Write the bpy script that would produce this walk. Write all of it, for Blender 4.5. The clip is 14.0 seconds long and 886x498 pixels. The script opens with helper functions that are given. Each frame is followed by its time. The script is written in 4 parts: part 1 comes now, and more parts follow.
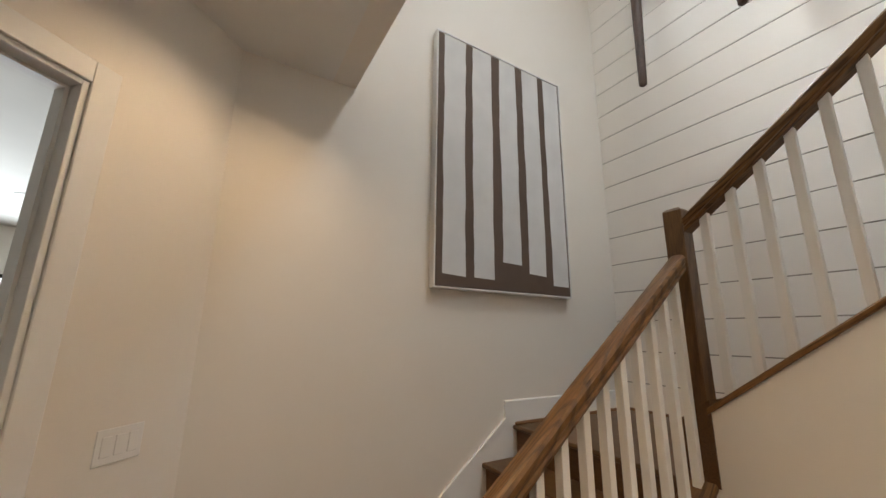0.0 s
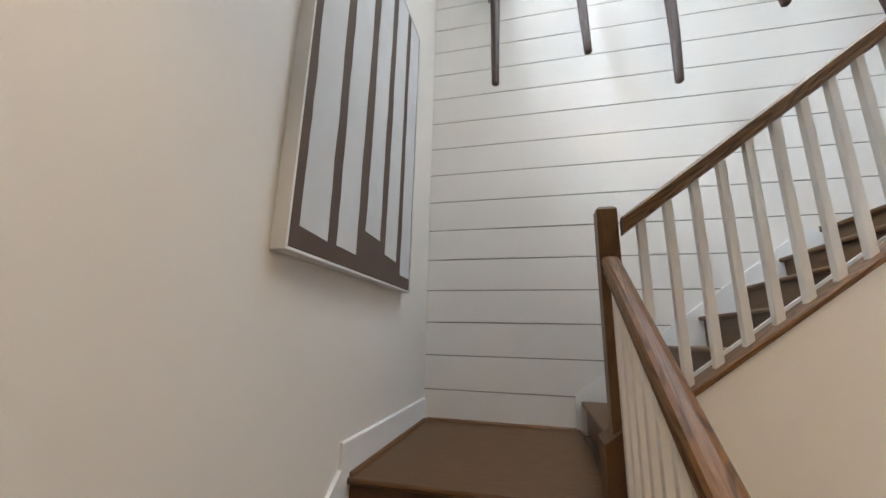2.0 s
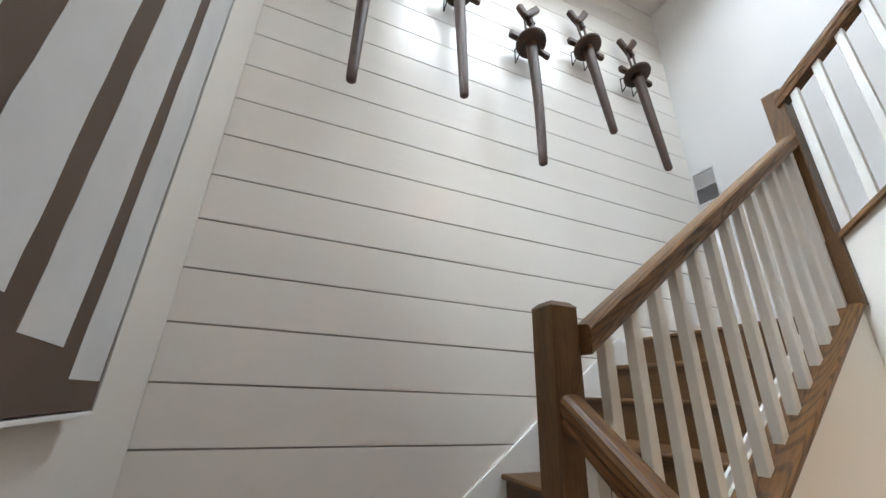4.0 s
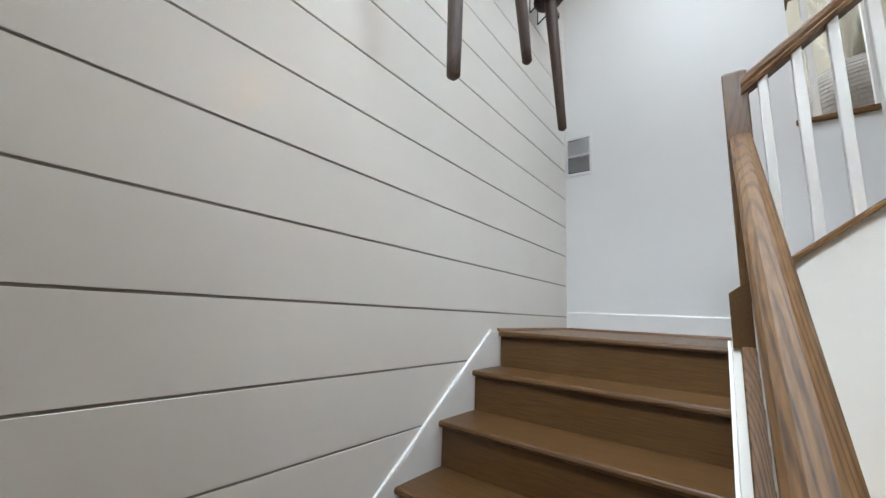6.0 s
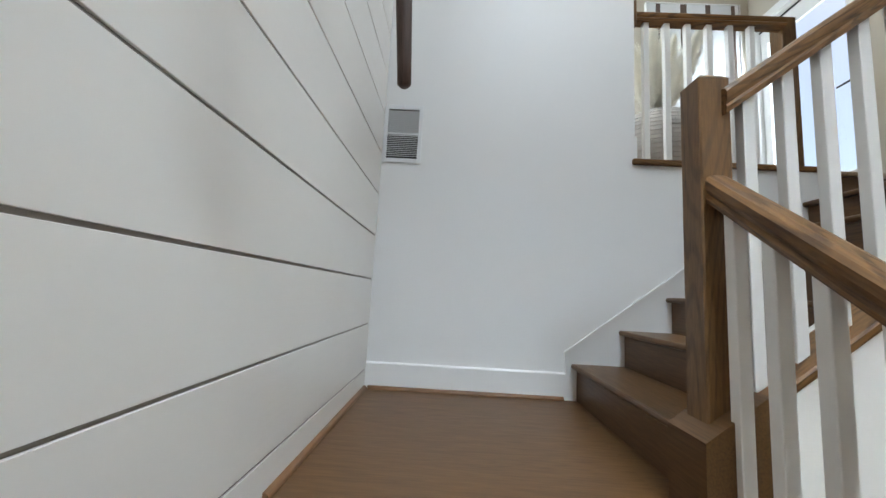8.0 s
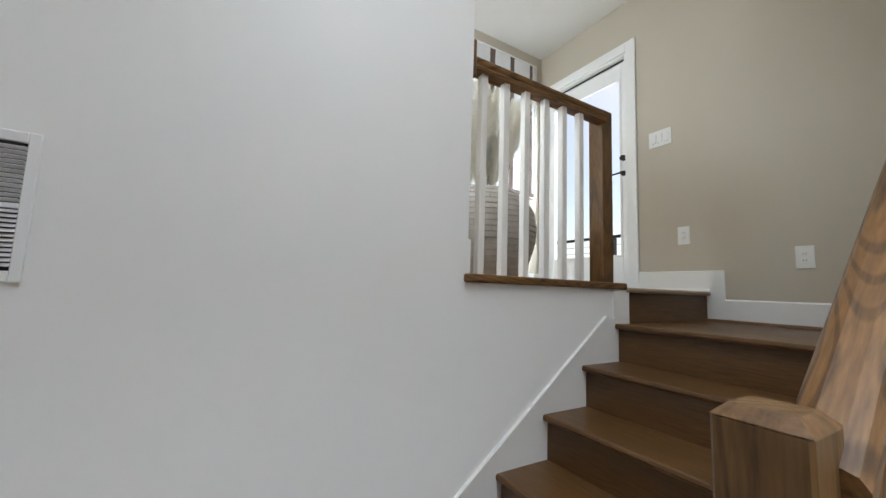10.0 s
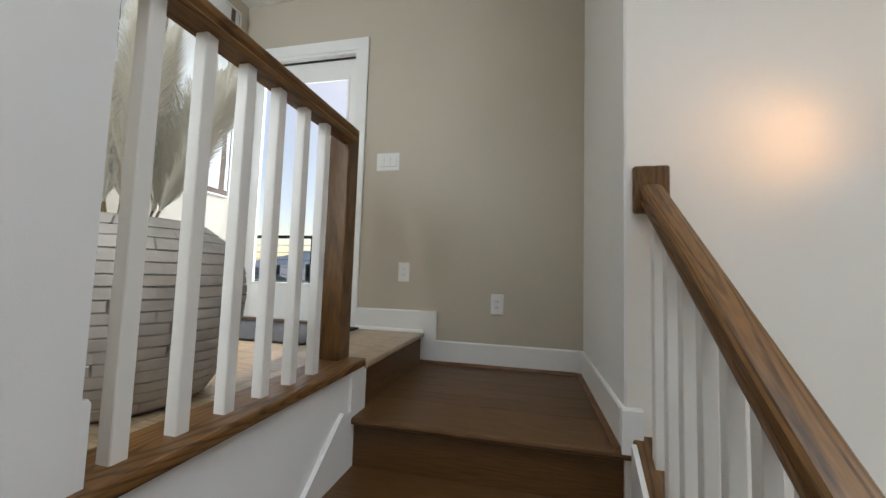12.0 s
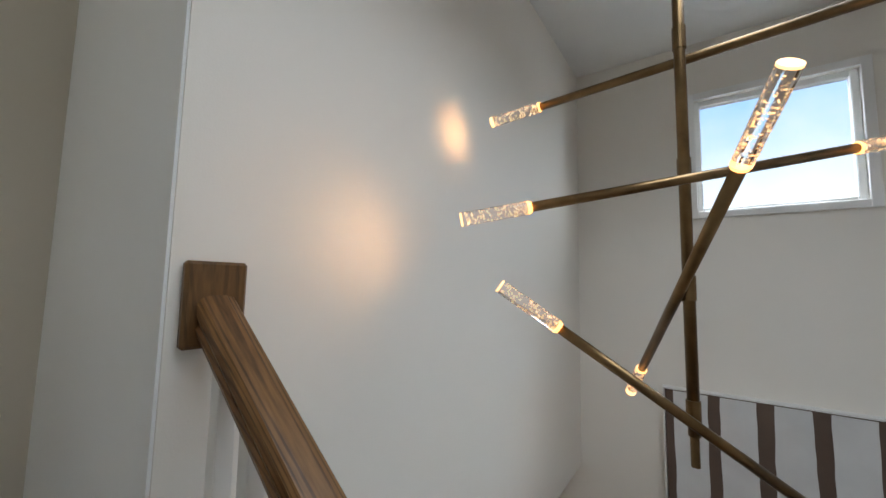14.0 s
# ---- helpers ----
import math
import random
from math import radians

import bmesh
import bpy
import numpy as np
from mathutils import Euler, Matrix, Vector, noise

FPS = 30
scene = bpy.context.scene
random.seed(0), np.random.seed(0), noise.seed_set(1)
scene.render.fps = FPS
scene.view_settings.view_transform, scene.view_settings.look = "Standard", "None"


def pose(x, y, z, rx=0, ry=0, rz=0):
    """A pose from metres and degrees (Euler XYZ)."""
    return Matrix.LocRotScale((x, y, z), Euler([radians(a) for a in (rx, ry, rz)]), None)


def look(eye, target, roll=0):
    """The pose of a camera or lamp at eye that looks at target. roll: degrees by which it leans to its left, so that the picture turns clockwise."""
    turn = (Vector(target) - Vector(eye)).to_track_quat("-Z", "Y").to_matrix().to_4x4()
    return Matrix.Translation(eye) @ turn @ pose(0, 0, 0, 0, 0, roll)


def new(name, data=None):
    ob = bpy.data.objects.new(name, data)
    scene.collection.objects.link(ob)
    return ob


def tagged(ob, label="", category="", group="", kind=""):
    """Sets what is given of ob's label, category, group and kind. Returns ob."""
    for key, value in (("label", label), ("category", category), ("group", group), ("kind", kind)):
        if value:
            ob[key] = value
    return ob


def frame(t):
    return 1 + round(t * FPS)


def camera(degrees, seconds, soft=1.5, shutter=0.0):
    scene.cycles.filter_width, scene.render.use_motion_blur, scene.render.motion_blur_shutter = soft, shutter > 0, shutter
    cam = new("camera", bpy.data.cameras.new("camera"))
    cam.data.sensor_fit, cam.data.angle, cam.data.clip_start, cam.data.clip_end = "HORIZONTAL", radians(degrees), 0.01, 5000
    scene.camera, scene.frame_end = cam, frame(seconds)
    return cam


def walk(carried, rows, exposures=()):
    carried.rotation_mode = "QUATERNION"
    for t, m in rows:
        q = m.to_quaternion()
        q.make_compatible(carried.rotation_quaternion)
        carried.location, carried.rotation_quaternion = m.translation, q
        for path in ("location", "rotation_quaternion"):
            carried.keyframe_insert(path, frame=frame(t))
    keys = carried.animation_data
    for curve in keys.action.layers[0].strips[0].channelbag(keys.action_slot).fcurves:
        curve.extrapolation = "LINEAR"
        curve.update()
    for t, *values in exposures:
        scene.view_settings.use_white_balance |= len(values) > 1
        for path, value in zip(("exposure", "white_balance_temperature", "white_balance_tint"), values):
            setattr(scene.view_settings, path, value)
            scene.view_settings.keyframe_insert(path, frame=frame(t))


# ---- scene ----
cam = camera(100.0, 14.0)
PATH = [
    (0, (2.041, -2.945, 0.574), (0.361, -1.955, 1.021), 0.7),
    (0.5, (1.656, -2.929, 0.567), (0.126, -1.742, 1.066), 0.8),
    (1, (1.305, -2.902, 0.576), (-0.012, -1.481, 1.072), 0.9),
    (1.5, (1.035, -2.934, 0.6), (0.1, -1.233, 1.084), 1.1),
    (2, (0.806, -2.828, 0.6), (0.347, -0.935, 1.054), 1.3),
    (2.5, (0.613, -2.637, 0.634), (0.535, -0.707, 1.153), 1.3),
    (3, (0.485, -2.407, 0.688), (0.718, -0.568, 1.438), 1.3),
    (3.2, (0.452, -2.312, 0.735), (0.775, -0.504, 1.523), 1.5),
    (5.5, (0.671, -1.235, 1.298), (2.04, 0.157, 1.735), 2.6),
    (6, (0.756, -1.081, 1.412), (2.298, 0.146, 1.755), 2.6),
    (6.5, (0.885, -0.951, 1.498), (2.591, 0.058, 1.765), 2.7),
    (7, (1.141, -0.711, 1.574), (2.985, 0.027, 1.803), 2.7),
    (7.5, (1.391, -0.535, 1.665), (3.339, -0.137, 1.889), 2.7),
    (8, (1.667, -0.435, 1.859), (3.652, -0.387, 2.095), 3.1),
    (8.2, (1.774, -0.432, 1.938), (3.768, -0.508, 2.169), 3.0),
    (10.3, (2.624, -0.645, 2.667), (4.24, -1.805, 2.879), 2.2),
    (10.5, (2.693, -0.66, 2.69), (4.23, -1.922, 2.901), 2.3),
    (11, (2.851, -0.763, 2.844), (4.13, -2.287, 3.048), 2.3),
    (11.5, (3.02, -0.852, 2.909), (3.946, -2.609, 3.139), 2.5),
    (12, (3.066, -1.001, 3.037), (3.519, -2.944, 3.177), 1.8),
    (12.5, (3.154, -1.193, 3.046), (2.93, -3.178, 3.158), 1.8),
    (13, (3.193, -1.338, 3.127), (2.352, -3.147, 3.263), 1.5),
    (13.5, (3.143, -1.463, 3.287), (1.832, -2.961, 3.476), 1.1),
    (14, (3.012, -1.592, 3.4), (1.38, -2.734, 3.579), 1.1),
]
walk(cam, [(t, look(eye, target, roll)) for t, eye, target, roll in PATH],
     [(0, .62, 7500, 13), (.5, .77, 6800, 11), (1.5, .90, 6650, 11), (3, .86, 6750, 10), (5.5, .63, 6800, 10), (7.5, .43, 6800, 10), (8, .36, 6750, 9), (10.5, .16, 7200, 12), (11, .08, 7250, 12), (12, -.08, 7200, 12), (12.5, -.14, 7050, 12), (13, -.06, 6900, 12), (13.5, -.10, 6850, 11), (14, -.32, 6850, 11)])

# ---- world, sun, lamps ----
world = bpy.data.worlds.new("World")
scene.world = world
world.use_nodes = True
wn = world.node_tree.nodes
sky = wn.new("ShaderNodeTexSky")
sky.sky_type = 'NISHITA'
sky.sun_disc = False
sky.sun_elevation, sky.sun_rotation = radians(48), radians(164)
sky.dust_density = 1.2
wn["Background"].inputs[1].default_value = 0.13
world.node_tree.links.new(sky.outputs[0], wn["Background"].inputs[0])
sun = new("sun", bpy.data.lights.new("sun", 'SUN'))
sun.data.energy, sun.data.angle, sun.data.color = 2.4, radians(0.6), (1, .95, .88)
sun.matrix_world = look((6, -10, 12), (4, -3, 3))


def area_light(name, eye, target, w, h, watts, colour):
    d = bpy.data.lights.new(name, 'AREA')
    d.shape, d.size, d.size_y, d.energy, d.color = 'RECTANGLE', w, h, watts, colour
    o = new(name, d)
    o.matrix_world = look(eye, target)
    return o


DAY = (.70, .85, 1.0)
HALL_FILL_Z = 4.16                         # middle height of the opening added at the hall's unseen end
WARM = (1.0, .55, .24)
SPOT_W = 1.45
CAN_W = 29.0
# recessed ground-floor ceiling lamps
for cx, cy, share in ((.62, -2.88, 1.05), (2.35, -2.6, 2.2), (3.6, -4.2, .12)):
    lamp = bpy.data.lights.new("recessed_lamp", 'SPOT')
    lamp.energy, lamp.color, lamp.spot_size, lamp.spot_blend, lamp.shadow_soft_size = CAN_W * share, (1, .77, .53), radians(134), 1.0, .06
    ob = new("recessed_lamp", lamp)
    ob.matrix_world = look((cx, cy, 2.045), (cx, cy, 0))
area_light("beyond_daylight", (-4.6, -6.4, .4), (-1.5, -3.6, 1.2), 2.6, 1.2, 115, DAY)
# sky light round the high window and the glazed door
area_light("window_daylight", (-1.1, -2.75, 4.75), (.9, -.75, 3.9), 1.3, 1.3, 48, DAY)
area_light("window_daylight", (-1.1, 1.0, 4.9), (.6, -1.6, 3.9), 1.1, 1.1, 45, DAY)
area_light("window_daylight", (-1.0, -1.22, 5.62), (2.6, -1.1, 2.4), 1.3, .9, 430, DAY)
area_light("door_daylight", (4.75, -5.2, 6.2), (4.6, -2.4, 3.0), 1.6, 1.6, 130, DAY)
area_light("door_daylight", (3.55, -4.35, 4.0), (4.9, -2.9, 3.7), 1.1, 1.8, 95, DAY)
# soft fill lamp added under the stairwell ceiling, no fixture there
area_light("stairwell_fill", (2.2, -1.05, 5.085), (2.2, -1.05, 0), 2.2, .8, 34, (.72, .85, 1.0)).data.spread = radians(130)
# fill lamp added in a made-up opening of the hall's far end, behind the stair wall
area_light("hall_fill", (4.55, .20, HALL_FILL_Z), (4.4, -3, HALL_FILL_Z - .5), .9, 1.2, 44, DAY)

# ---- materials ----


def mat(name, col, rough=.5, metal=0.0, var=.06, scale=3.0, bump=.0, bscale=120.0, spec=.5, coat=0.0, stretch=None):
    m = bpy.data.materials.new(name)
    m.use_nodes = True
    n, l = m.node_tree.nodes, m.node_tree.links
    b = n["Principled BSDF"]
    b.inputs["Roughness"].default_value = rough
    b.inputs["Metallic"].default_value = metal
    b.inputs["Specular IOR Level"].default_value = spec
    b.inputs["Coat Weight"].default_value = coat
    tc = n.new("ShaderNodeTexCoord")
    nz = n.new("ShaderNodeTexNoise")
    nz.inputs["Scale"].default_value, nz.inputs["Detail"].default_value = scale, 5
    l.new(tc.outputs["Object"], nz.inputs["Vector"])
    ramp = n.new("ShaderNodeValToRGB")
    ramp.color_ramp.elements[0].position, ramp.color_ramp.elements[1].position = .3, .7
    ramp.color_ramp.elements[0].color = (*[c * (1 - var) for c in col], 1)
    ramp.color_ramp.elements[1].color = (*[min(1, c * (1 + var * .6)) for c in col], 1)
    l.new(nz.outputs[0], ramp.inputs[0])
    l.new(ramp.outputs[0], b.inputs["Base Color"])
    if bump:
        n2 = n.new("ShaderNodeTexNoise")
        n2.inputs["Scale"].default_value, n2.inputs["Detail"].default_value = bscale, 3
        if stretch:
            ms = n.new("ShaderNodeMapping")
            ms.inputs["Scale"].default_value = stretch
            l.new(tc.outputs["Object"], ms.inputs["Vector"])
            l.new(ms.outputs[0], n2.inputs["Vector"])
        else:
            l.new(tc.outputs["Object"], n2.inputs["Vector"])
        bp = n.new("ShaderNodeBump")
        bp.inputs["Strength"].default_value, bp.inputs["Distance"].default_value = bump, .002
        l.new(n2.outputs[0], bp.inputs["Height"])
        l.new(bp.outputs[0], b.inputs["Normal"])
    return m


def wood(name, dark, light, axis, rough=.38, ring=4.0, stretch=.06, plank=False, figure=.10, slope=0.0, spec=.4, lines=200.0):
    """Oak: stretched grain along an axis, with cathedral figure and pores."""
    m = bpy.data.materials.new(name)
    m.use_nodes = True
    n, l = m.node_tree.nodes, m.node_tree.links
    b = n["Principled BSDF"]
    b.inputs["Specular IOR Level"].default_value = spec
    tc, mp = n.new("ShaderNodeTexCoord"), n.new("ShaderNodeMapping")
    sc = [1.0, 1.0, 1.0]
    sc["xyz".index(axis)] = stretch
    mp.inputs["Scale"].default_value = sc
    info = n.new("ShaderNodeObjectInfo")
    add = n.new("ShaderNodeVectorMath")
    add.operation = 'ADD'
    comb = n.new("ShaderNodeCombineXYZ")
    mul = n.new("ShaderNodeMath")
    mul.operation, mul.inputs[1].default_value = 'MULTIPLY', 17.0
    l.new(info.outputs["Random"], mul.inputs[0])
    for i in range(3):
        l.new(mul.outputs[0], comb.inputs[i])
    l.new(comb.outputs[0], add.inputs[1])
    turn = n.new("ShaderNodeMapping")
    turn.inputs["Rotation"].default_value = (-math.atan(slope), 0, 0) if axis == 'y' else (0, math.atan(slope), 0)
    l.new(tc.outputs["Object"], turn.inputs["Vector"])
    l.new(turn.outputs[0], add.inputs[0])
    l.new(add.outputs[0], mp.inputs["Vector"])
    fig = n.new("ShaderNodeTexNoise")
    fig.inputs["Scale"].default_value, fig.inputs["Detail"].default_value = ring, 2
    fig.inputs["Distortion"].default_value = .4
    l.new(mp.outputs[0], fig.inputs["Vector"])
    rings = n.new("ShaderNodeMath")
    rings.operation, rings.inputs[1].default_value = 'MULTIPLY', lines
    sn = n.new("ShaderNodeMath")
    sn.operation = 'SINE'
    l.new(fig.outputs[0], rings.inputs[0])
    l.new(rings.outputs[0], sn.inputs[0])
    pore = n.new("ShaderNodeTexNoise")
    pore.inputs["Scale"].default_value, pore.inputs["Detail"].default_value = 160, 4
    l.new(mp.outputs[0], pore.inputs["Vector"])
    a1 = n.new("ShaderNodeMath")
    a1.operation, a1.inputs[1].default_value = 'MULTIPLY_ADD', figure
    a1.inputs[2].default_value = .5 + figure * .3
    line = n.new("ShaderNodeMapRange")
    line.interpolation_type = 'SMOOTHSTEP'
    line.inputs[1].default_value, line.inputs[2].default_value = .1, .95
    line.inputs[3].default_value, line.inputs[4].default_value = .35, -1.7
    l.new(sn.outputs[0], line.inputs[0])
    l.new(line.outputs[0], a1.inputs[0])
    a2 = n.new("ShaderNodeMath")
    a2.operation, a2.inputs[1].default_value = 'MULTIPLY_ADD', .7
    l.new(pore.outputs[0], a2.inputs[0])
    l.new(a1.outputs[0], a2.inputs[2])
    a3 = n.new("ShaderNodeMath")
    a3.operation, a3.inputs[1].default_value = 'SUBTRACT', .35
    l.new(a2.outputs[0], a3.inputs[0])
    ramp = n.new("ShaderNodeValToRGB")
    ramp.color_ramp.elements[0].position, ramp.color_ramp.elements[1].position = .2, .8
    ramp.color_ramp.elements[0].color, ramp.color_ramp.elements[1].color = (*dark, 1), (*light, 1)
    l.new(a3.outputs[0], ramp.inputs[0])
    hsv = n.new("ShaderNodeHueSaturation")
    vr = n.new("ShaderNodeMapRange")
    vr.inputs[3].default_value, vr.inputs[4].default_value = (.78, 1.2) if plank else (.93, 1.07)
    l.new(info.outputs["Random"], vr.inputs[0])
    l.new(vr.outputs[0], hsv.inputs["Value"])
    l.new(ramp.outputs[0], hsv.inputs["Color"])
    l.new(hsv.outputs[0], b.inputs["Base Color"])
    rr = n.new("ShaderNodeMapRange")
    rr.inputs[3].default_value, rr.inputs[4].default_value = rough + .08, rough - .06
    l.new(a3.outputs[0], rr.inputs[0])
    l.new(rr.outputs[0], b.inputs["Roughness"])
    bp = n.new("ShaderNodeBump")
    bp.inputs["Strength"].default_value, bp.inputs["Distance"].default_value = .25, .0008
    l.new(a3.outputs[0], bp.inputs["Height"])
    l.new(bp.outputs[0], b.inputs["Normal"])
    return m


def emit(name, col, strength):
    m = bpy.data.materials.new(name)
    m.use_nodes = True
    b = m.node_tree.nodes["Principled BSDF"]
    b.inputs["Base Color"].default_value = (*col, 1)
    b.inputs["Emission Color"].default_value = (*col, 1)
    b.inputs["Emission Strength"].default_value = strength
    return m


def glass(name, col=(1, 1, 1), rough=0.0, ior=1.45):
    m = bpy.data.materials.new(name)
    m.use_nodes = True
    b = m.node_tree.nodes["Principled BSDF"]
    b.inputs["Base Color"].default_value = (*col, 1)
    b.inputs["Transmission Weight"].default_value = 1
    b.inputs["Roughness"].default_value, b.inputs["IOR"].default_value = rough, ior
    return m


PAINT = mat("wall_paint", (.80, .755, .69), .55, var=.02, scale=1.2, bump=.12, bscale=260)
WHITE_WALL = mat("white_wall_paint", (.80, .79, .775), .5, var=.02, scale=1.2, bump=.12, bscale=260)
GREIGE = mat("greige_paint", (.53, .468, .378), .6, var=.03, scale=1.2, bump=.12, bscale=260)
CEIL = mat("ceiling_paint", (.80, .79, .76), .7, var=.02, bump=.1, bscale=200)
SHIP = mat("shiplap_paint", (.84, .80, .745), .21, var=.025, scale=2.0, bump=.35, bscale=16, stretch=(.12, 1, 1.6))
# the gaps' shade is put into this darker backing colour behind white boards
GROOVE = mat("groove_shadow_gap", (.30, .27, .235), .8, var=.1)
# grey of the unseen sun-blocking slabs
BLOCK_GREY = mat("sun_block_grey", (.17, .17, .18), .9, var=.25, scale=8, bump=.4, bscale=30)
TRIM = mat("trim_paint", (.82, .81, .79), .35, var=.015, bump=.05, bscale=90)
BALU = mat("baluster_paint", (.75, .72, .675), .38, var=.02, bump=.05, bscale=90)
OAK_X = wood("stained_oak_x", (.051, .0225, .0070), (.150, .071, .0232), 'x', figure=.03)
OAK_Y = wood("stained_oak_y", (.051, .0225, .0070), (.150, .071, .0232), 'y', figure=.03)
OAK_Z = wood("stained_oak_z", (.055, .025, .0082), (.198, .098, .034), 'z', figure=.085, lines=200.0, ring=2.6, stretch=.12)
RAIL = [wood("rail_oak", (.058, .026, .0082), (.236, .113, .0385), ax, rough=.42, ring=3.4, stretch=.10, figure=.13, lines=330.0, slope=sl, spec=.3)
        for ax, sl in (('y', .726), ('x', .752), ('y', -.748), ('y', 0))]
SHOE_X = wood("shoe_oak_x", (.11, .048, .017), (.22, .105, .042), 'x')
SHOE_Y = wood("shoe_oak_y", (.11, .048, .017), (.22, .105, .042), 'y')
FLOOR_OAK = wood("light_oak_floor", (.24, .158, .088), (.49, .36, .23), 'x', rough=.3, plank=True)
TOOLWOOD = wood("dark_tool_wood", (.028, .014, .009), (.095, .05, .034), 'z', rough=.5, ring=20)
BROWN = mat("brown_canvas_paint", (.115, .075, .055), .75, var=.08, scale=8, bump=.25, bscale=500)
WHITE_CANVAS = mat("white_canvas_paint", (.66, .655, .65), .75, var=.06, scale=6, bump=.3, bscale=500)
FRAME_WHITE = mat("white_frame_paint", (.78, .765, .74), .45, var=.02)
METAL_WHITE = mat("white_enamel", (.78, .78, .78), .3, var=.01)
# near-black colour that stands in for shade in slots, holes and gaps
DARK = mat("gap_shade", (.015, .015, .016), .8)
BLACK = mat("black_metal", (.012, .012, .013), .4, metal=.3)
BRASS = mat("aged_brass", (.20, .125, .06), .33, metal=1.0, var=.35, scale=14, bump=.1, bscale=60)
PLASTIC = mat("white_plastic", (.80, .79, .77), .3, var=.01)
ACRYL = glass("clear_acrylic", (1, .99, .97), 0.02, 1.42)
PANE = glass("window_glass", (.97, .99, 1), 0.0, 1.12)
LED = emit("led_core", (1.0, .50, .17), 3.2)
SPARK = emit("bubble_sparkle", (1.0, .58, .27), 2.6)
MATRUG = mat("dark_mat_fibre", (.014, .017, .024), .95, var=.3, scale=40, bump=.6, bscale=400)
VASEM = mat("whitewashed_wood", (.45, .405, .36), .75, var=.2, scale=9, bump=.4, bscale=90)
VASED = mat("vase_groove", (.36, .32, .285), .85, var=.2, scale=20)
PLUME = mat("pampas_plume", (.90, .86, .77), .9, var=.15, scale=12)
pn, pl = PLUME.node_tree.nodes, PLUME.node_tree.links
trl, mixs = pn.new("ShaderNodeBsdfTranslucent"), pn.new("ShaderNodeMixShader")
trl.inputs[0].default_value = (.90, .86, .77, 1)
mixs.inputs[0].default_value = .45
pl.new(pn["Principled BSDF"].outputs[0], mixs.inputs[1])
pl.new(trl.outputs[0], mixs.inputs[2])
pl.new(mixs.outputs[0], pn["Material Output"].inputs[0])
STEM = mat("dry_stem", (.20, .14, .07), .8, var=.2, scale=12)

# ---- mesh helpers ----


def part(name, bm, material, parent=None, label=""):
    me = bpy.data.meshes.new(name)
    bmesh.ops.recalc_face_normals(bm, faces=bm.faces)
    bm.to_mesh(me)
    bm.free()
    me.materials.append(material)
    ob = new(name, me)
    if parent is not None:
        ob.parent = parent
    if label:
        ob["label"] = label
    return ob


def smooth(ob):
    for p in ob.data.polygons:
        p.use_smooth = True
    return ob


def thing(name, label, category, at=(0, 0, 0), group="", kind=""):
    ob = new(name)
    ob.location = at
    return tagged(ob, label, category, group, kind)


def box(x0, x1, y0, y1, z0, z1, bev=0.0, bm=None, seg=1):
    bm = bm or bmesh.new()
    r = bmesh.ops.create_cube(bm, size=1, matrix=Matrix.Translation(((x0 + x1) / 2, (y0 + y1) / 2, (z0 + z1) / 2)) @ Matrix.Diagonal((x1 - x0, y1 - y0, z1 - z0, 1)))
    if bev:
        bmesh.ops.bevel(bm, geom=list({e for v in r["verts"] for e in v.link_edges}), offset=bev, segments=seg, affect='EDGES', profile=.5)
    return bm


def prism(poly, axis, a, b, bm=None):
    """Extrude a 2D polygon along an axis between a and b. axis x: poly is (y, z); y: (x, z); z: (x, y)."""
    bm = bm or bmesh.new()

    def at(p, w):
        return {"x": (w, p[0], p[1]), "y": (p[0], w, p[1]), "z": (p[0], p[1], w)}[axis]
    lo, hi = [bm.verts.new(at(p, a)) for p in poly], [bm.verts.new(at(p, b)) for p in poly]
    bm.faces.new(lo), bm.faces.new(list(reversed(hi)))
    for i in range(len(poly)):
        j = (i + 1) % len(poly)
        bm.faces.new((lo[i], hi[i], hi[j], lo[j]))
    return bm


def plumb(profile, p0, p1, bm=None):
    """A moulding of a (side, height) profile between two points, with plumb-cut ends."""
    bm = bm or bmesh.new()
    p0, p1 = Vector(p0), Vector(p1)
    d = p1 - p0
    side = Vector((d.y, -d.x, 0)).normalized()
    up = Vector((0, 0, d.length / math.hypot(d.x, d.y)))
    ends = [[bm.verts.new(p + side * u + up * v) for u, v in profile] for p in (p0, p1)]
    bm.faces.new(ends[0]), bm.faces.new(list(reversed(ends[1])))
    k = len(profile)
    for i in range(k):
        j = (i + 1) % k
        bm.faces.new((ends[0][i], ends[1][i], ends[1][j], ends[0][j]))
    return bm


def tube(p0, p1, r0, r1=None, seg=16, bm=None):
    bm = bm or bmesh.new()
    p0, p1 = Vector(p0), Vector(p1)
    d = p1 - p0
    m = Matrix.Translation((p0 + p1) / 2) @ d.to_track_quat('Z', 'Y').to_matrix().to_4x4()
    bmesh.ops.create_cone(bm, cap_ends=True, segments=seg, radius1=r0, radius2=r0 if r1 is None else r1, depth=d.length, matrix=m)
    return bm


def lathe(profile, seg=40, bm=None, at=(0, 0, 0)):
    bm = bm or bmesh.new()
    rings = [[bm.verts.new((at[0] + r * math.cos(a), at[1] + r * math.sin(a), at[2] + z)) for a in [2 * math.pi * i / seg for i in range(seg)]] for r, z in profile]
    for a, b in zip(rings, rings[1:]):
        for i in range(seg):
            bm.faces.new((a[i], a[(i + 1) % seg], b[(i + 1) % seg], b[i]))
    bm.faces.new(list(reversed(rings[0]))), bm.faces.new(rings[-1])
    return bm


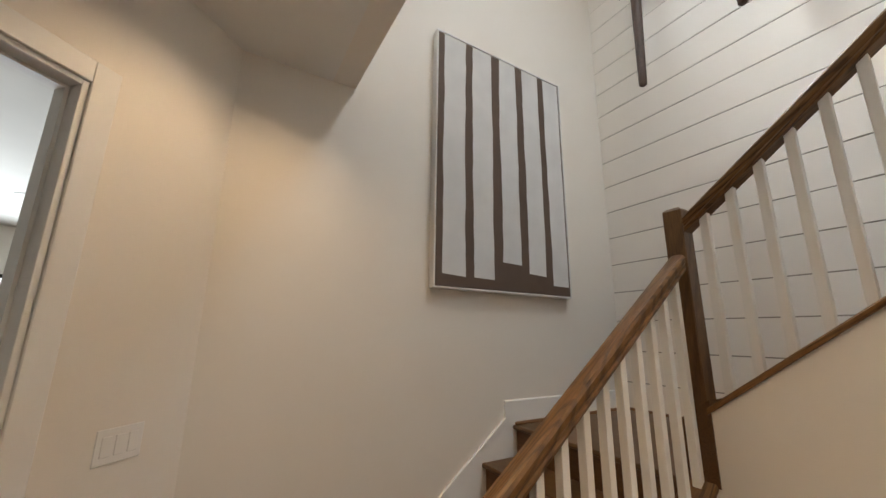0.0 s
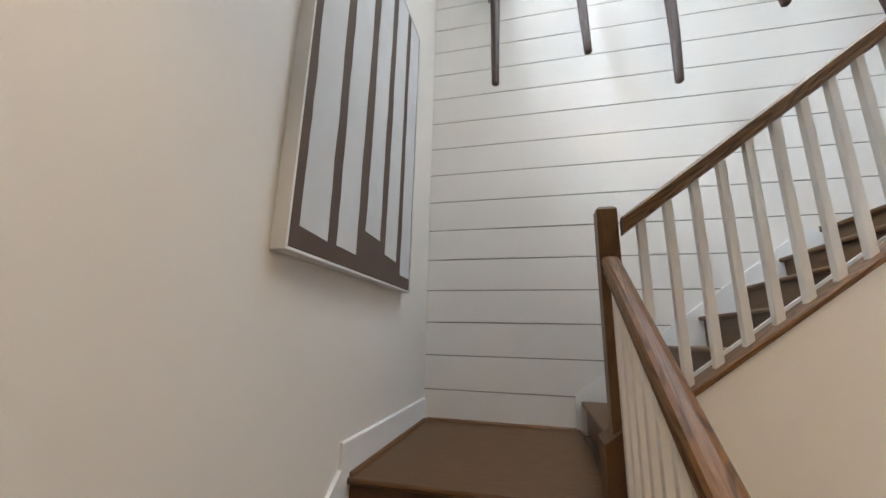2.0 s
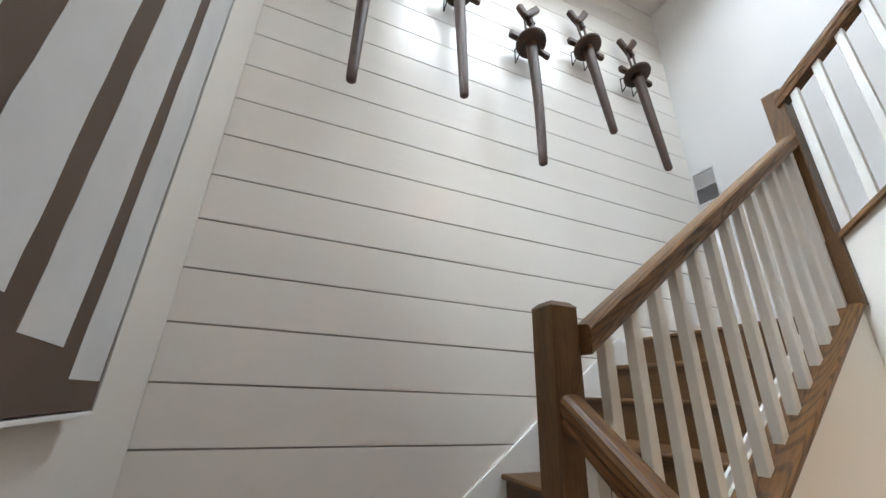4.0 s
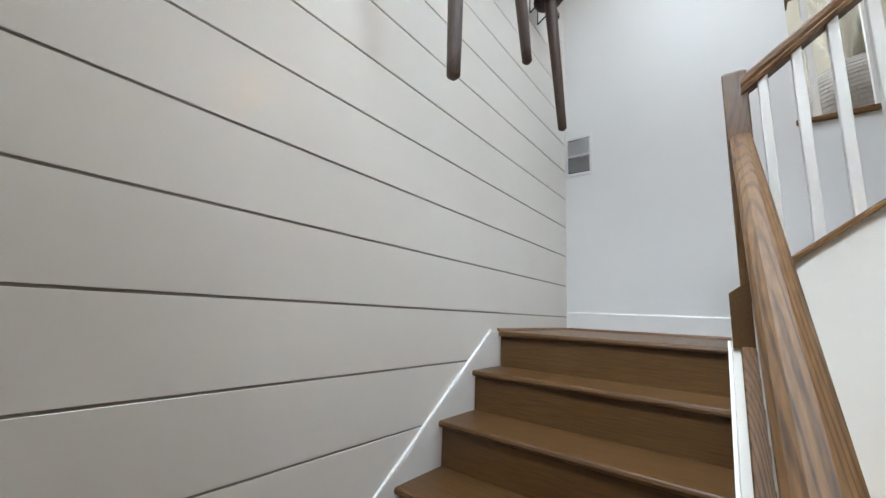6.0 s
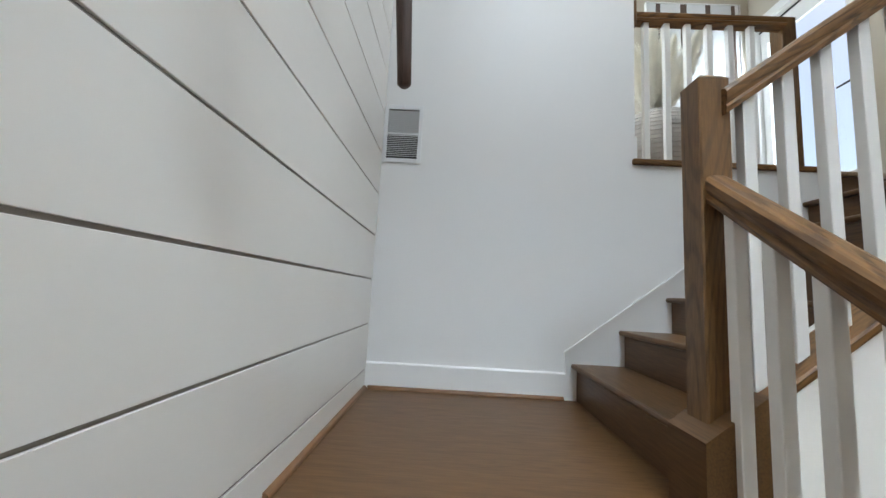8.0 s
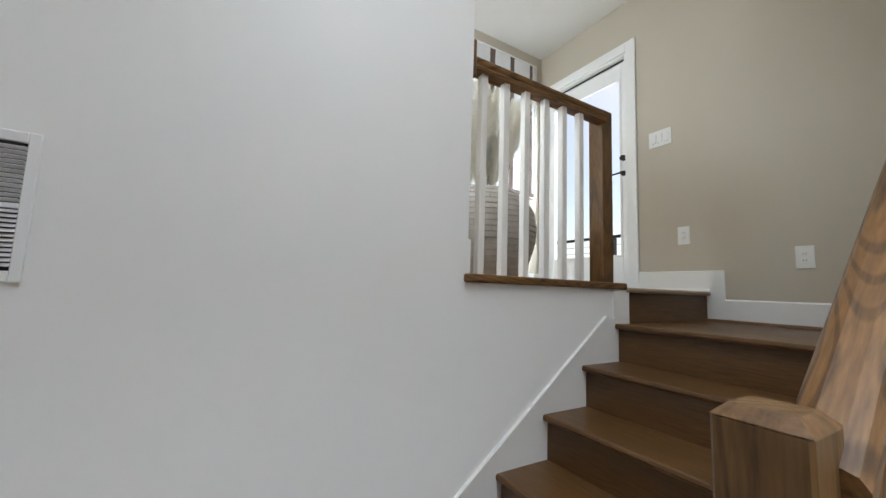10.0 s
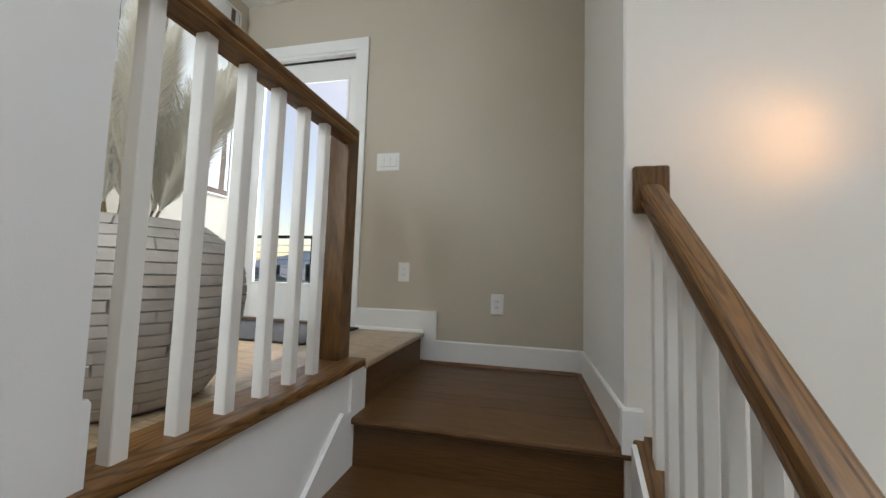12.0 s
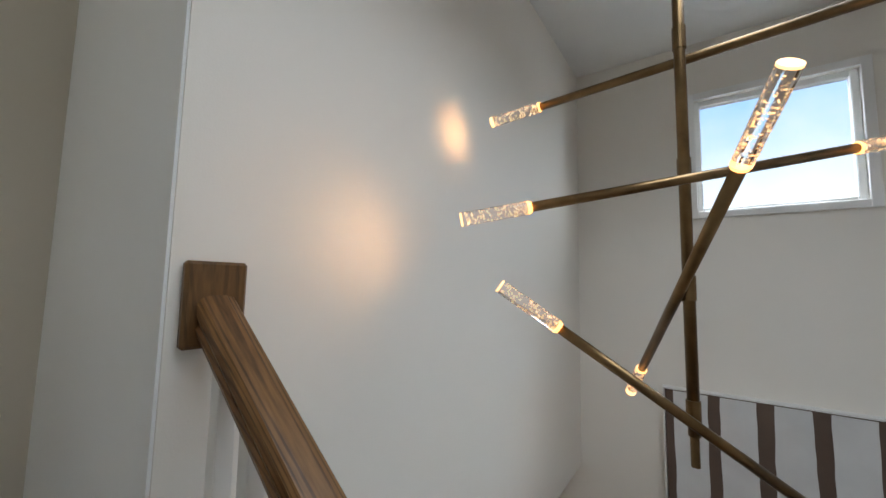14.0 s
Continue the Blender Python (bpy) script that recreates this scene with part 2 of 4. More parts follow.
# ---- plan ----
R, G = .19, .254                       # rise and going
Z0 = -5 * R                            # ground floor
H1, H2, H3, HU = 0.0, 7 * R, 13 * R, 14 * R
X1 = 3.747                              # wall with the vent
XI = 2.747                             # inner face of the top landing
YG, YB = -2.390, -3.376                # wall opposite the shiplap; greige wall
ZC = 5.10                              # ceiling
ZS = 2.060                              # ground-floor ceiling
F1 = -1.203                            # nosing of landing one
F2 = 1.105                             # first nosing of flight two
F3 = -1.105                            # first nosing of flight three
YO = -1.459                            # end of the vent wall, start of the balustrade
XE = 5.26                              # far wall of the upper hall
T = .14


def structure(name, label, bm, material, category="wall"):
    return tagged(part(name, bm, material), label, category, kind="structure")


# painting wall with the high window
WY0, WY1, WZ0, WZ1 = -1.610, -.806, 3.898, 4.690
bm = box(-T, 0, -3.04, 0.30, Z0 - .1, WZ0)
box(-T, 0, -3.04, 0.30, WZ1, ZC + .2, bm=bm)
box(-T, 0, -3.04, WY0, WZ0, WZ1, bm=bm)
box(-T, 0, WY1, 0.30, WZ0, WZ1, bm=bm)
structure("wall_west", "smooth cream painted wall beside the lower stairs", bm, PAINT)
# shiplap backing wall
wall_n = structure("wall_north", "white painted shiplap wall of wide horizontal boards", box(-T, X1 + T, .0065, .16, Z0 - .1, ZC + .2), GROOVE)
# vent wall with low part under the balustrade
bm = box(X1, X1 + .115, YO, .012, Z0 - .1, ZC + .1)
box(X1, X1 + .115, -2.47, YO, Z0 - .1, HU - .012, bm=bm)
structure("wall_east", "white painted stair wall with a low part under a balustrade", bm, WHITE_WALL)
structure("wall_south", "smooth cream wall of the stairwell opposite the shiplap", box(-T, XI - .006, YG - T, YG, ZS, ZC + .1), PAINT)
structure("wall_landing", "pale painted side wall of the top landing", box(XI - .12, XI, YB, YG - .004, ZS + .01, ZC + .1), WHITE_WALL)
DX0, DX1, DZ1 = 4.292, 5.207, HU + 1.985
bm = box(XI - .12, DX0, YB - T, YB, ZS, ZC + .1)
box(DX0, DX1, YB - T, YB, DZ1, ZC + .1, bm=bm)
box(DX1, XE + T, YB - T, YB, ZS, ZC + .1, bm=bm)
box(DX0, DX1, YB - T, YB, ZS, HU - .02, bm=bm)
structure("wall_hall", "greige painted hall wall with a glazed door", bm, GREIGE)
structure("wall_hall_far", "greige painted end wall of the upper hall", box(XE, XE + T, YB, .3, HU - .3, ZC + .1), GREIGE)


# unseen end wall, its opening added for the hall's fill lamp
def hall_end():
    bm = box(X1 + .115, XE, .16, .3, HU - .3, HALL_FILL_Z - .6)
    box(X1 + .115, XE, .16, .3, HALL_FILL_Z + .6, ZC + .1, bm=bm)
    box(X1 + .115, 4.1, .16, .3, HALL_FILL_Z - .6, HALL_FILL_Z + .6, bm=bm)
    return box(5.0, XE, .16, .3, HALL_FILL_Z - .6, HALL_FILL_Z + .6, bm=bm)


structure("wall_hall_back", "greige wall closing the unseen hall end, opening added for fill lamp", hall_end(), GREIGE)
structure("ceiling", "smooth white painted ceiling over stairs and hall", box(-T, XE + T, YB - T, .3, ZC, ZC + .18), CEIL, "ceiling")

# ground floor
# slabs added out of view to stop sun leaking into the lower rooms
structure("sun_block", "unseen grey slab over the lower rooms, keeps sun out", box(-9, 5.3, -9.5, YG - T - .01, ZS + .201, ZS + .26), BLOCK_GREY, "roof")
structure("sun_block_side", "unseen grey slab over the lower rooms, keeps sun out", box(-9, -T - .01, YG - T - .01, 2.5, ZS + .201, ZS + .26), BLOCK_GREY, "roof")
structure("floor", "brown stained oak floor of the ground level", box(-1.5, 5.3, -6.4, .2, Z0 - .12, Z0), OAK_X, "floor")
structure("ceiling_lower", "white ceiling over the ground-floor passage", prism([(-T, YG - T), (-T, -2.98), (-.042, -3.082), (3.21, -6.335), (5.3, -6.4), (5.3, YG - T)], "z", ZS, ZS + .2), CEIL, "ceiling")
structure("wall_ground_east", "plain cream wall closing the ground floor", box(5.2, 5.3, -6.4, -2.5, Z0, ZS), PAINT)
structure("wall_ground_south", "plain cream wall closing the ground-floor passage", box(-1.5, 5.3, -6.4, -6.3, Z0, ZS), PAINT)
structure("wall_under_stairs_east", "cream wall enclosing the space under the upper flight", box(XI - .1, XI, YG - .14, -1.2, Z0, H2), PAINT)
structure("wall_ground_north", "cream wall closing the passage under the landing", box(XI, 5.2, -2.5, -2.4, Z0, ZS), PAINT)
# opening edge of the diagonal ground-floor wall, run along its own axis
C45 = Matrix.Translation((0, -3.015, 0)) @ Matrix.Rotation(radians(-45), 4, 'Z')   # x: along the wall away from the corner, y: into the passage
DO0, DO1, DOZ = .60, 1.50, 1.416
bm = box(-.2, DO0, -.13, 0, Z0, ZS)
box(DO0, DO1, -.13, 0, DOZ, ZS, bm=bm)
box(DO1, 4.6, -.13, 0, Z0, ZS, bm=bm)
structure("wall_diagonal", "warm cream diagonal wall with a cased doorway", bm, PAINT).matrix_world = C45
# bright room beyond the doorway
bm = box(-4.6, 3.4, -6.2, -6.06, Z0, Z0 + .75)
box(-4.6, 3.4, -6.2, -6.06, Z0 + 2.3, ZS, bm=bm)
box(-4.6, -3.9, -6.2, -6.06, Z0 + .75, Z0 + 2.3, bm=bm)
box(1.2, 3.4, -6.2, -6.06, Z0 + .75, Z0 + 2.3, bm=bm)
structure("wall_beyond", "pale wall with a wide window in the room beyond the doorway", bm, PAINT).matrix_world = C45
structure("wall_beyond_side", "pale wall closing the room beyond", box(-4.7, -4.6, -6.2, -.1, Z0, ZS), PAINT).matrix_world = C45
structure("wall_beyond_side", "pale wall closing the room beyond", box(3.3, 3.4, -6.06, -.13, Z0, ZS), PAINT).matrix_world = C45
structure("wall_beyond_back", "pale wall closing the room beyond", box(-4.6, -.2, -.13, -.03, Z0, ZS), PAINT).matrix_world = C45
structure("floor_beyond", "oak floor of the room beyond the doorway", box(-4.7, 3.5, -6.2, -.13, Z0 - .1, Z0 + .003), OAK_X, "floor").matrix_world = C45
structure("ceiling_beyond", "smooth white ceiling of the room beyond the doorway", box(-4.7, 3.5, -6.2, -.13, ZS, ZS + .2), CEIL, "ceiling").matrix_world = C45
w2 = thing("window_2", "wide dark-framed window in the room beyond", "window", kind="structure")
w2.matrix_world = C45
for k in range(4):
    x0 = -3.9 + k * 1.275
    part("frame", box(x0, x0 + .05, -6.15, -6.09, Z0 + .75, Z0 + 2.3, .003), BLACK, w2)
    part("pane", box(x0 + .05, x0 + 1.275, -6.125, -6.12, Z0 + .75, Z0 + 2.3), PANE, w2).visible_shadow = False
part("head", box(-3.9, 1.2, -6.15, -6.09, Z0 + 2.25, Z0 + 2.3, .003), BLACK, w2)
ceiling_can = thing("recessed_light", "flat white recessed ceiling light in the room beyond", "ceiling light", (-3.81, -5.0, ZS))
part("trim_ring", lathe([(.095, -.012), (.10, -.006), (.10, 0)], 28), METAL_WHITE, ceiling_can)
part("lens", lathe([(.07, -.014), (.075, -.012)], 28), CEIL, ceiling_can)


def doorway_casing():
    d = thing("door_1", "white painted cased doorway to a bright room", "doorway", kind="structure")
    d.matrix_world = C45
    part("casing", box(DO0 - .085, DO0, 0, .018, Z0, DOZ + .085, .003), TRIM, d)
    part("casing", box(DO1, DO1 + .085, 0, .018, Z0, DOZ + .085, .003), TRIM, d)
    part("casing", box(DO0, DO1, 0, .018, DOZ, DOZ + .085, .003), TRIM, d)
    part("jamb", box(DO0 - .001, DO0 + .02, -.13, .006, Z0, DOZ, .002), TRIM, d)
    part("jamb", box(DO1 - .02, DO1 + .001, -.13, .006, Z0, DOZ, .002), TRIM, d)
    part("jamb", box(DO0 + .02, DO1 - .02, -.13, .006, DOZ - .02, DOZ + .001, .002), TRIM, d)
    part("door_stop", box(DO0 + .02, DO0 + .032, -.09, -.05, Z0, DOZ - .02), TRIM, d)
    part("door_stop", box(DO0 + .032, DO1 - .02, -.09, -.05, DOZ - .032, DOZ - .02), TRIM, d)


doorway_casing()

# ---- stairs ----
NOSE = [(0, 0), (-.028, 0), (-.034, -.004), (-.037, -.013), (-.034, -.022), (-.028, -.026), (0, -.026)]


def tread_x(x0, x1, y0, y1, z, parent):
    """Tread climbing along +x with a rounded nosing at x0."""
    poly = [(x1, z)] + [(x0 + .037 + a, z + b) for a, b in NOSE] + [(x1, z - .026)]
    part("tread", prism(poly, "y", y0, y1), OAK_Y, parent)


def tread_y(y0, y1, x0, x1, z, parent, s=1):
    """Tread climbing along s*y with a rounded nosing at y0."""
    poly = [(y1, z)] + [(y0 + s * (.037 + a), z + b) for a, b in NOSE] + [(y1, z - .026)]
    part("tread", prism(poly, "x", x0, x1), OAK_X, parent)


flight1 = thing("stair_flight", "brown stained oak lower stair flight with white skirts", "stairs", group="stair flights")
for k in range(1, 6):
    z, y = Z0 + k * R, F1 - (5 - k) * G
    tread_y(y, (y + G + .03) if k < 5 else -.001, .014, 1.10, z, flight1)
    part("riser", box(.014, 1.10, y + .030, y + .048, z - R, z - .026), OAK_X, flight1)
flight2 = thing("stair_flight", "brown stained oak middle stair flight along the shiplap", "stairs", group="stair flights")
for k in range(1, 8):
    z, x = k * R, F2 + (k - 1) * G
    last = k == 7
    tread_x(x, X1 - .001 if last else x + G + .03, -1.052, -.001 if last else -.014, z, flight2)
    part("riser", box(x + .030, x + .048, -1.15 if k == 1 else -1.052, -.014, z - R, z - .026), OAK_Y, flight2)
flight3 = thing("stair_flight", "brown stained oak upper stair flight to the hall", "stairs", group="stair flights")
XF = XI - .05
part("landing_strip", box(XF + .02, X1 - .001, -1.16, -1.0525, H2 - .026, H2 - .0005), OAK_Y, flight2)
for k in range(1, 7):
    z, y = H2 + k * R, F3 - (k - 1) * G
    last = k == 6
    x0 = XF + .02
    if last:
        tread_y(y, y - .16, XI - .02, X1 - .001, z, flight3, -1)
        for i in range(7):
            part("landing_board", box(XI + .001, X1 + .02, max(YB + .001, y - .16 - .127 * (i + 1)), y - .161 - .127 * i, z - .026, z - .0005, .0012), OAK_X, flight3)
    else:
        tread_y(y, y - G - .03, x0, X1 - .014, z, flight3, -1)
    part("riser", box(XF - .068 if k == 1 else XF + .02, X1 - .014, y - .048, y - .030, z - R, z - .026), OAK_X, flight3)
part("newel_block", prism([(F3 + .05, H2), (F3 + .05, H2 + R + .021), (F3 - .105, H2 + R + .136), (F3 - .105, H2)], "x", XF - .097, XF + .058), OAK_X, flight3)
part("newel_block", prism([(F2 - .05, 0), (F2 - .05, R + .021), (F2 + .105, R + .136), (F2 + .105, 0)], "y", -1.194, -1.036), OAK_Y, flight2)
part("riser", box(X1, X1 + .018, YB, -2.475, H3, HU - .026), OAK_Y, flight3)

# curbs under the balustrades, in cream plaster
S2 = .746
capz2 = lambda x: .228 + S2 * (x - 1.145)
capz1 = lambda y: Z0 + .19 + .73 * (y - (F1 - 4 * G))
capz3 = lambda y: H2 + R + .024 + .745 * (F3 - y)
bm = prism([(F2 + .05, Z0), (XF - .02, Z0), (XF - .02, capz2(XF - .02)), (1.20, capz2(1.20)), (1.19, R - .028), (F2 + .05, R - .028)], "y", -1.188, -1.052)
structure("wall_curb_middle", "cream plastered stair wall under the middle balustrade", bm, PAINT)
bm = prism([(-2.30, Z0), (-1.155, Z0), (-1.155, capz1(-1.155)), (-2.30, capz1(-2.30))], "x", 1.092, 1.186)
structure("wall_curb_lower", "cream plastered stair wall under the lower balustrade", bm, PAINT)
bm = prism([(-1.15, Z0), (YG, Z0), (YG, capz3(YG)), (-1.15, capz3(-1.15))], "x", XF - .07, XF + .02)
structure("wall_curb_upper", "cream plastered stair wall under the upper balustrade", bm, PAINT)

RAILP = [(-0.0319, -0.062), (0.0319, -0.062), (0.0363, -0.049), (0.0308, -0.041), (0.0363, -0.029), (0.0363, -0.012), (0.0286, -0.003), (0.0132, 0.001), (-0.0132, 0.001), (-0.0286, -0.003), (-0.0363, -0.012), (-0.0363, -0.029), (-0.0308, -0.041), (-0.0363, -0.049)]
CAPP = [(-.062, 0), (.062, 0), (.062, .016), (.057, .021), (-.057, .021), (-.062, .016)]


def newel(x, y, z0, z1, parent, w=.045):
    bm = box(x - w, x + w, y - w, y + w, z0, z1 - .012, .004)
    vs = [bm.verts.new((x + a * w, y + b * w, z1 - .014)) for a, b in ((-1, -1), (1, -1), (1, 1), (-1, 1))]
    ts = [bm.verts.new((x + a * (w - .014), y + b * (w - .014), z1)) for a, b in ((-1, -1), (1, -1), (1, 1), (-1, 1))]
    bm.faces.new(ts)
    for i in range(4):
        bm.faces.new((vs[i], vs[(i + 1) % 4], ts[(i + 1) % 4], ts[i]))
    return part("newel_post", bm, OAK_Z, parent)


def baluster(x, y, z0, z1, parent, slope=(0, 0), w=.0165):
    """Square baluster whose ends follow the slope of cap and rail."""
    bm = bmesh.new()
    lo = [bm.verts.new((x + a * w, y + b * w, z0 + a * w * slope[0] + b * w * slope[1])) for a, b in ((-1, -1), (1, -1), (1, 1), (-1, 1))]
    hi = [bm.verts.new((x + a * w, y + b * w, z1 + a * w * slope[0] + b * w * slope[1])) for a, b in ((-1, -1), (1, -1), (1, 1), (-1, 1))]
    bm.faces.new(lo), bm.faces.new(list(reversed(hi)))
    for i in range(4):
        bm.faces.new((lo[i], lo[(i + 1) % 4], hi[(i + 1) % 4], hi[i]))
    bmesh.ops.bevel(bm, geom=[e for e in bm.edges if abs((e.verts[0].co - e.verts[1].co).z) > .3], offset=.002, segments=1, affect='EDGES')
    return part("baluster", bm, BALU, parent)


# lower balustrade
bal1 = thing("balustrade", "brown oak handrail with white square balusters, lower flight", "balustrade", group="stair balustrades")
RX1 = 1.137
rz1 = lambda y: .946 + .726 * (y + 1.15)
newel(RX1, -1.108, R + .03, 1.176, bal1, .043)
part("handrail", plumb(RAILP, (RX1, -2.42, rz1(-2.42)), (RX1, -1.145, rz1(-1.145))), RAIL[0], bal1)
part("cap", plumb(CAPP, (RX1, -2.30, capz1(-2.30)), (RX1, -1.155, capz1(-1.155))), RAIL[0], bal1)
newel(RX1, -2.464, Z0, rz1(-2.42) + .03, bal1)
for i in range(10):
    y = -1.21 - i * .1092
    baluster(RX1, y, capz1(y) + .022, rz1(y) - .07, bal1, (0, .72))
# middle balustrade
bal2 = thing("balustrade", "brown oak handrail with white square balusters, middle flight", "balustrade", group="stair balustrades")
RY2 = -1.140
rz2 = lambda x: 1.126 + .752 * (x - 1.204)
newel(XF - .006, -1.137, H2 + R + .03, 2.508, bal2, .043)
part("handrail", plumb(RAILP, (1.195, RY2, rz2(1.195)), (XF - .045, RY2, rz2(XF - .045))), RAIL[1], bal2)
part("cap", plumb(CAPP, (1.20, RY2, capz2(1.20)), (XF - .03, RY2, capz2(XF - .03))), RAIL[1], bal2)
for i in range(13):
    x = 1.270 + i * .1106
    baluster(x, RY2, capz2(x) + .022, rz2(x) - .07, bal2, (.72, 0))
# upper balustrade with rosette
bal3 = thing("balustrade", "brown oak handrail with white square balusters, upper flight", "balustrade", group="stair balustrades")
RX3 = XF - .034
rz3 = lambda y: 2.462 + .748 * (-1.16 - y)
part("handrail", plumb(RAILP, (RX3, -1.155, rz3(-1.155)), (RX3, YG + .02, rz3(YG + .02))), RAIL[2], bal3)
part("cap", plumb(CAPP, (RX3, F3 - .1, capz3(F3 - .1)), (RX3, YG + .001, capz3(YG + .001))), RAIL[2], bal3)
part("rosette", box(RX3 - .055, RX3 + .059, YG + .001, YG + .022, rz3(YG) - .115, rz3(YG) + .05, .006), OAK_Z, bal3)
for i in range(11):
    y = -1.228 - i * .1092
    baluster(RX3, y, capz3(y) + .022, rz3(y) - .07, bal3, (0, -.745))
# hall balustrade
bal4 = thing("balustrade", "level brown oak hall railing with white balusters", "balustrade", group="stair balustrades")
XB = X1 + .050
newel(XB + .048, -2.424, HU + .02, 3.668, bal4)
part("handrail", plumb(RAILP, (XB, YO - .002, 3.632), (XB, -2.379, 3.632)), RAIL[3], bal4)
part("cap", box(X1 - .022, X1 + .145, -2.478, YO + .016, HU - .012, HU + .022, .008, seg=2), RAIL[3], bal4)
part("rosette", box(XB - .05, XB + .05, YO - .02, YO - .001, 3.52, 3.69, .005), OAK_Z, bal4)
for i in range(6):
    baluster(XB, -1.549 - i * .127, HU + .022, 3.569, bal4)

# ---- trim ----


def trim_strip(name, label, bm, material=TRIM):
    return tagged(part(name, bm, material), label, "trim", kind="structure")


BBH = .14


def base_x(x0, x1, y, s, z, h=BBH):
    """Baseboard along x on a wall at y, standing out to s."""
    trim_strip("baseboard", "white painted baseboard", prism([(y, z), (y + s * .014, z), (y + s * .014, z + h - .008), (y + s * .009, z + h), (y, z + h)], "x", x0, x1))


def base_y(y0, y1, x, s, z, h=BBH):
    trim_strip("baseboard", "white painted baseboard", prism([(x, z), (x + s * .014, z), (x + s * .014, z + h - .008), (x + s * .009, z + h), (x, z + h)], "y", y0, y1))


QR = [(0, 0), (.018, 0), (.017, .007), (.013, .013), (.007, .017), (0, .018)]


def shoe_x(x0, x1, y, s, z):
    trim_strip("shoe_moulding", "brown oak quarter-round shoe moulding", prism([(y + s * a, z + b) for a, b in QR], "x", x0, x1), SHOE_X)


def shoe_y(y0, y1, x, s, z):
    trim_strip("shoe_moulding", "brown oak quarter-round shoe moulding", prism([(x + s * a, z + b) for a, b in QR], "y", y0, y1), SHOE_Y)


# landing one
base_y(-1.262, -.001, 0, 1, 0, .152)
shoe_y(F1 + .02, -.02, .014, 1, 0)
shoe_x(.03, F2 - .015, 0, -1, 0)
# skirt of the lower flight on the painting wall
sk = lambda y: Z0 + R + .75 * (y - (F1 - 4 * G)) + .075
trim_strip("skirt_board", "white sloping stair skirt board", prism([(-2.45, Z0), (F1 + .05, Z0), (F1 + .05, 0), (-1.262, 0.001), (-1.262, sk(-1.262)), (-2.45, sk(-2.45))], "x", 0, .014))
trim_strip("skirt_cap", "white moulded cap of the stair skirt", plumb([(-.006, 0), (.012, 0), (.012, .012), (-.006, .012)], (.006, -2.45, sk(-2.45)), (.006, -1.262, sk(-1.262))))
# skirt of the middle flight on the shiplap wall
sk2 = lambda x: R + .75 * (x - F2) + .048
trim_strip("skirt_board", "white sloping stair skirt board", prism([(F2 - .035, 0), (F2 + .3, 0), (F2 + 6 * G + .04, H2 - .25), (F2 + 6 * G + .04, H2 + .001), (F2 + 6 * G - .07, sk2(F2 + 6 * G - .07)), (F2 - .035, sk2(F2 - .035))], "y", -.014, -.0005))
trim_strip("skirt_cap", "white moulded cap of the stair skirt", plumb([(-.009, 0), (.006, 0), (.006, .009), (-.009, .009)], (F2 - .035, -.007, sk2(F2 - .035)), (F2 + 6 * G - .07, -.007, sk2(F2 + 6 * G - .07))))
# inner skirts against the curbs
trim_strip("skirt_board", "white inner stair skirt board", prism([(1.21, capz2(1.21) - .2), (2.62, capz2(2.62) - .2), (2.62, capz2(2.62) + .03), (1.21, capz2(1.21) + .03)], "y", -1.051, -1.040))
trim_strip("skirt_board", "white inner stair skirt board", prism([(-1.36, capz3(-1.36) - .2), (-2.36, capz3(-2.36) - .2), (-2.36, capz3(-2.36) + .03), (-1.36, capz3(-1.36) + .03)], "x", XF + .021, XF + .037))
# landing two
shoe_x(F2 + 6 * G + .01, X1 - .02, 0, -1, H2)
base_y(-1.075, -.001, X1, -1, H2)
shoe_y(-1.065, -.02, X1 - .014, -1, H2)
sk3 = lambda y: H2 + R + .75 * (F3 - y) + .07
trim_strip("skirt_board", "white sloping stair skirt board", prism([(-1.075, H2), (-1.35, H2), (-2.50, H3 - .14), (-2.50, HU - .014), (-2.372, HU - .014), (-2.372, sk3(-2.31)), (-2.31, sk3(-2.31)), (-1.075, sk3(-1.075))], "x", X1 - .014, X1 - .0005))
trim_strip("skirt_cap", "white moulded cap of the stair skirt", plumb([(-.012, 0), (.008, 0), (.008, .014), (-.012, .014)], (X1 - .009, -1.07, sk3(-1.07)), (X1 - .009, -2.31, sk3(-2.31))))
# top landing
base_y(YB, YG - .002, XI, 1, H3, .145)
base_x(XI - .055, XI + .012, YG, 1, H3 - .005, .15)
shoe_y(YB + .018, YG + .01, XI + .014, 1, H3)
base_x(XI + .014, X1 - .102, YB, 1, H3, .145)
shoe_x(XI + .03, X1 - .001, YB + .014, 1, H3)
trim_strip("baseboard", "white painted baseboard stepping up to the hall", box(X1 - .102, X1 + .022, YB, YB + .014, H3, HU + .14))
base_x(X1 + .022, DX0 - .085, YB, 1, HU)
trim_strip("shoe_moulding", "white quarter-round moulding on the hall floor", prism([(YB + .014 + a, HU + b) for a, b in QR], "x", X1 - .02, DX0 - .085))
base_y(YB + .02, .16, XE, -1, HU)
base_x(X1 + .001, X1 + .129, YO, -1, HU + .022, .14)
base_y(YO, .16, X1 + .115, 1, HU)
# painting-wall base on the ground floor and diagonal wall base
base_y(-3.03, -2.45, 0, 1, Z0)

# ---- shiplap boards: wide boards with open gaps ----
GAP0, BW = .2135, .2434


def shiplap():
    z = GAP0 - 5 * BW
    while z < ZC:
        z0, z1 = max(z, Z0) + .004, min(z + BW, ZC) - .004
        if z1 > Z0 + .02 and z1 - z0 > .02:
            part("board", box(.001, X1 - .001, 0, .0068, z0, z1, .0009), SHIP, wall_n)
        z += BW


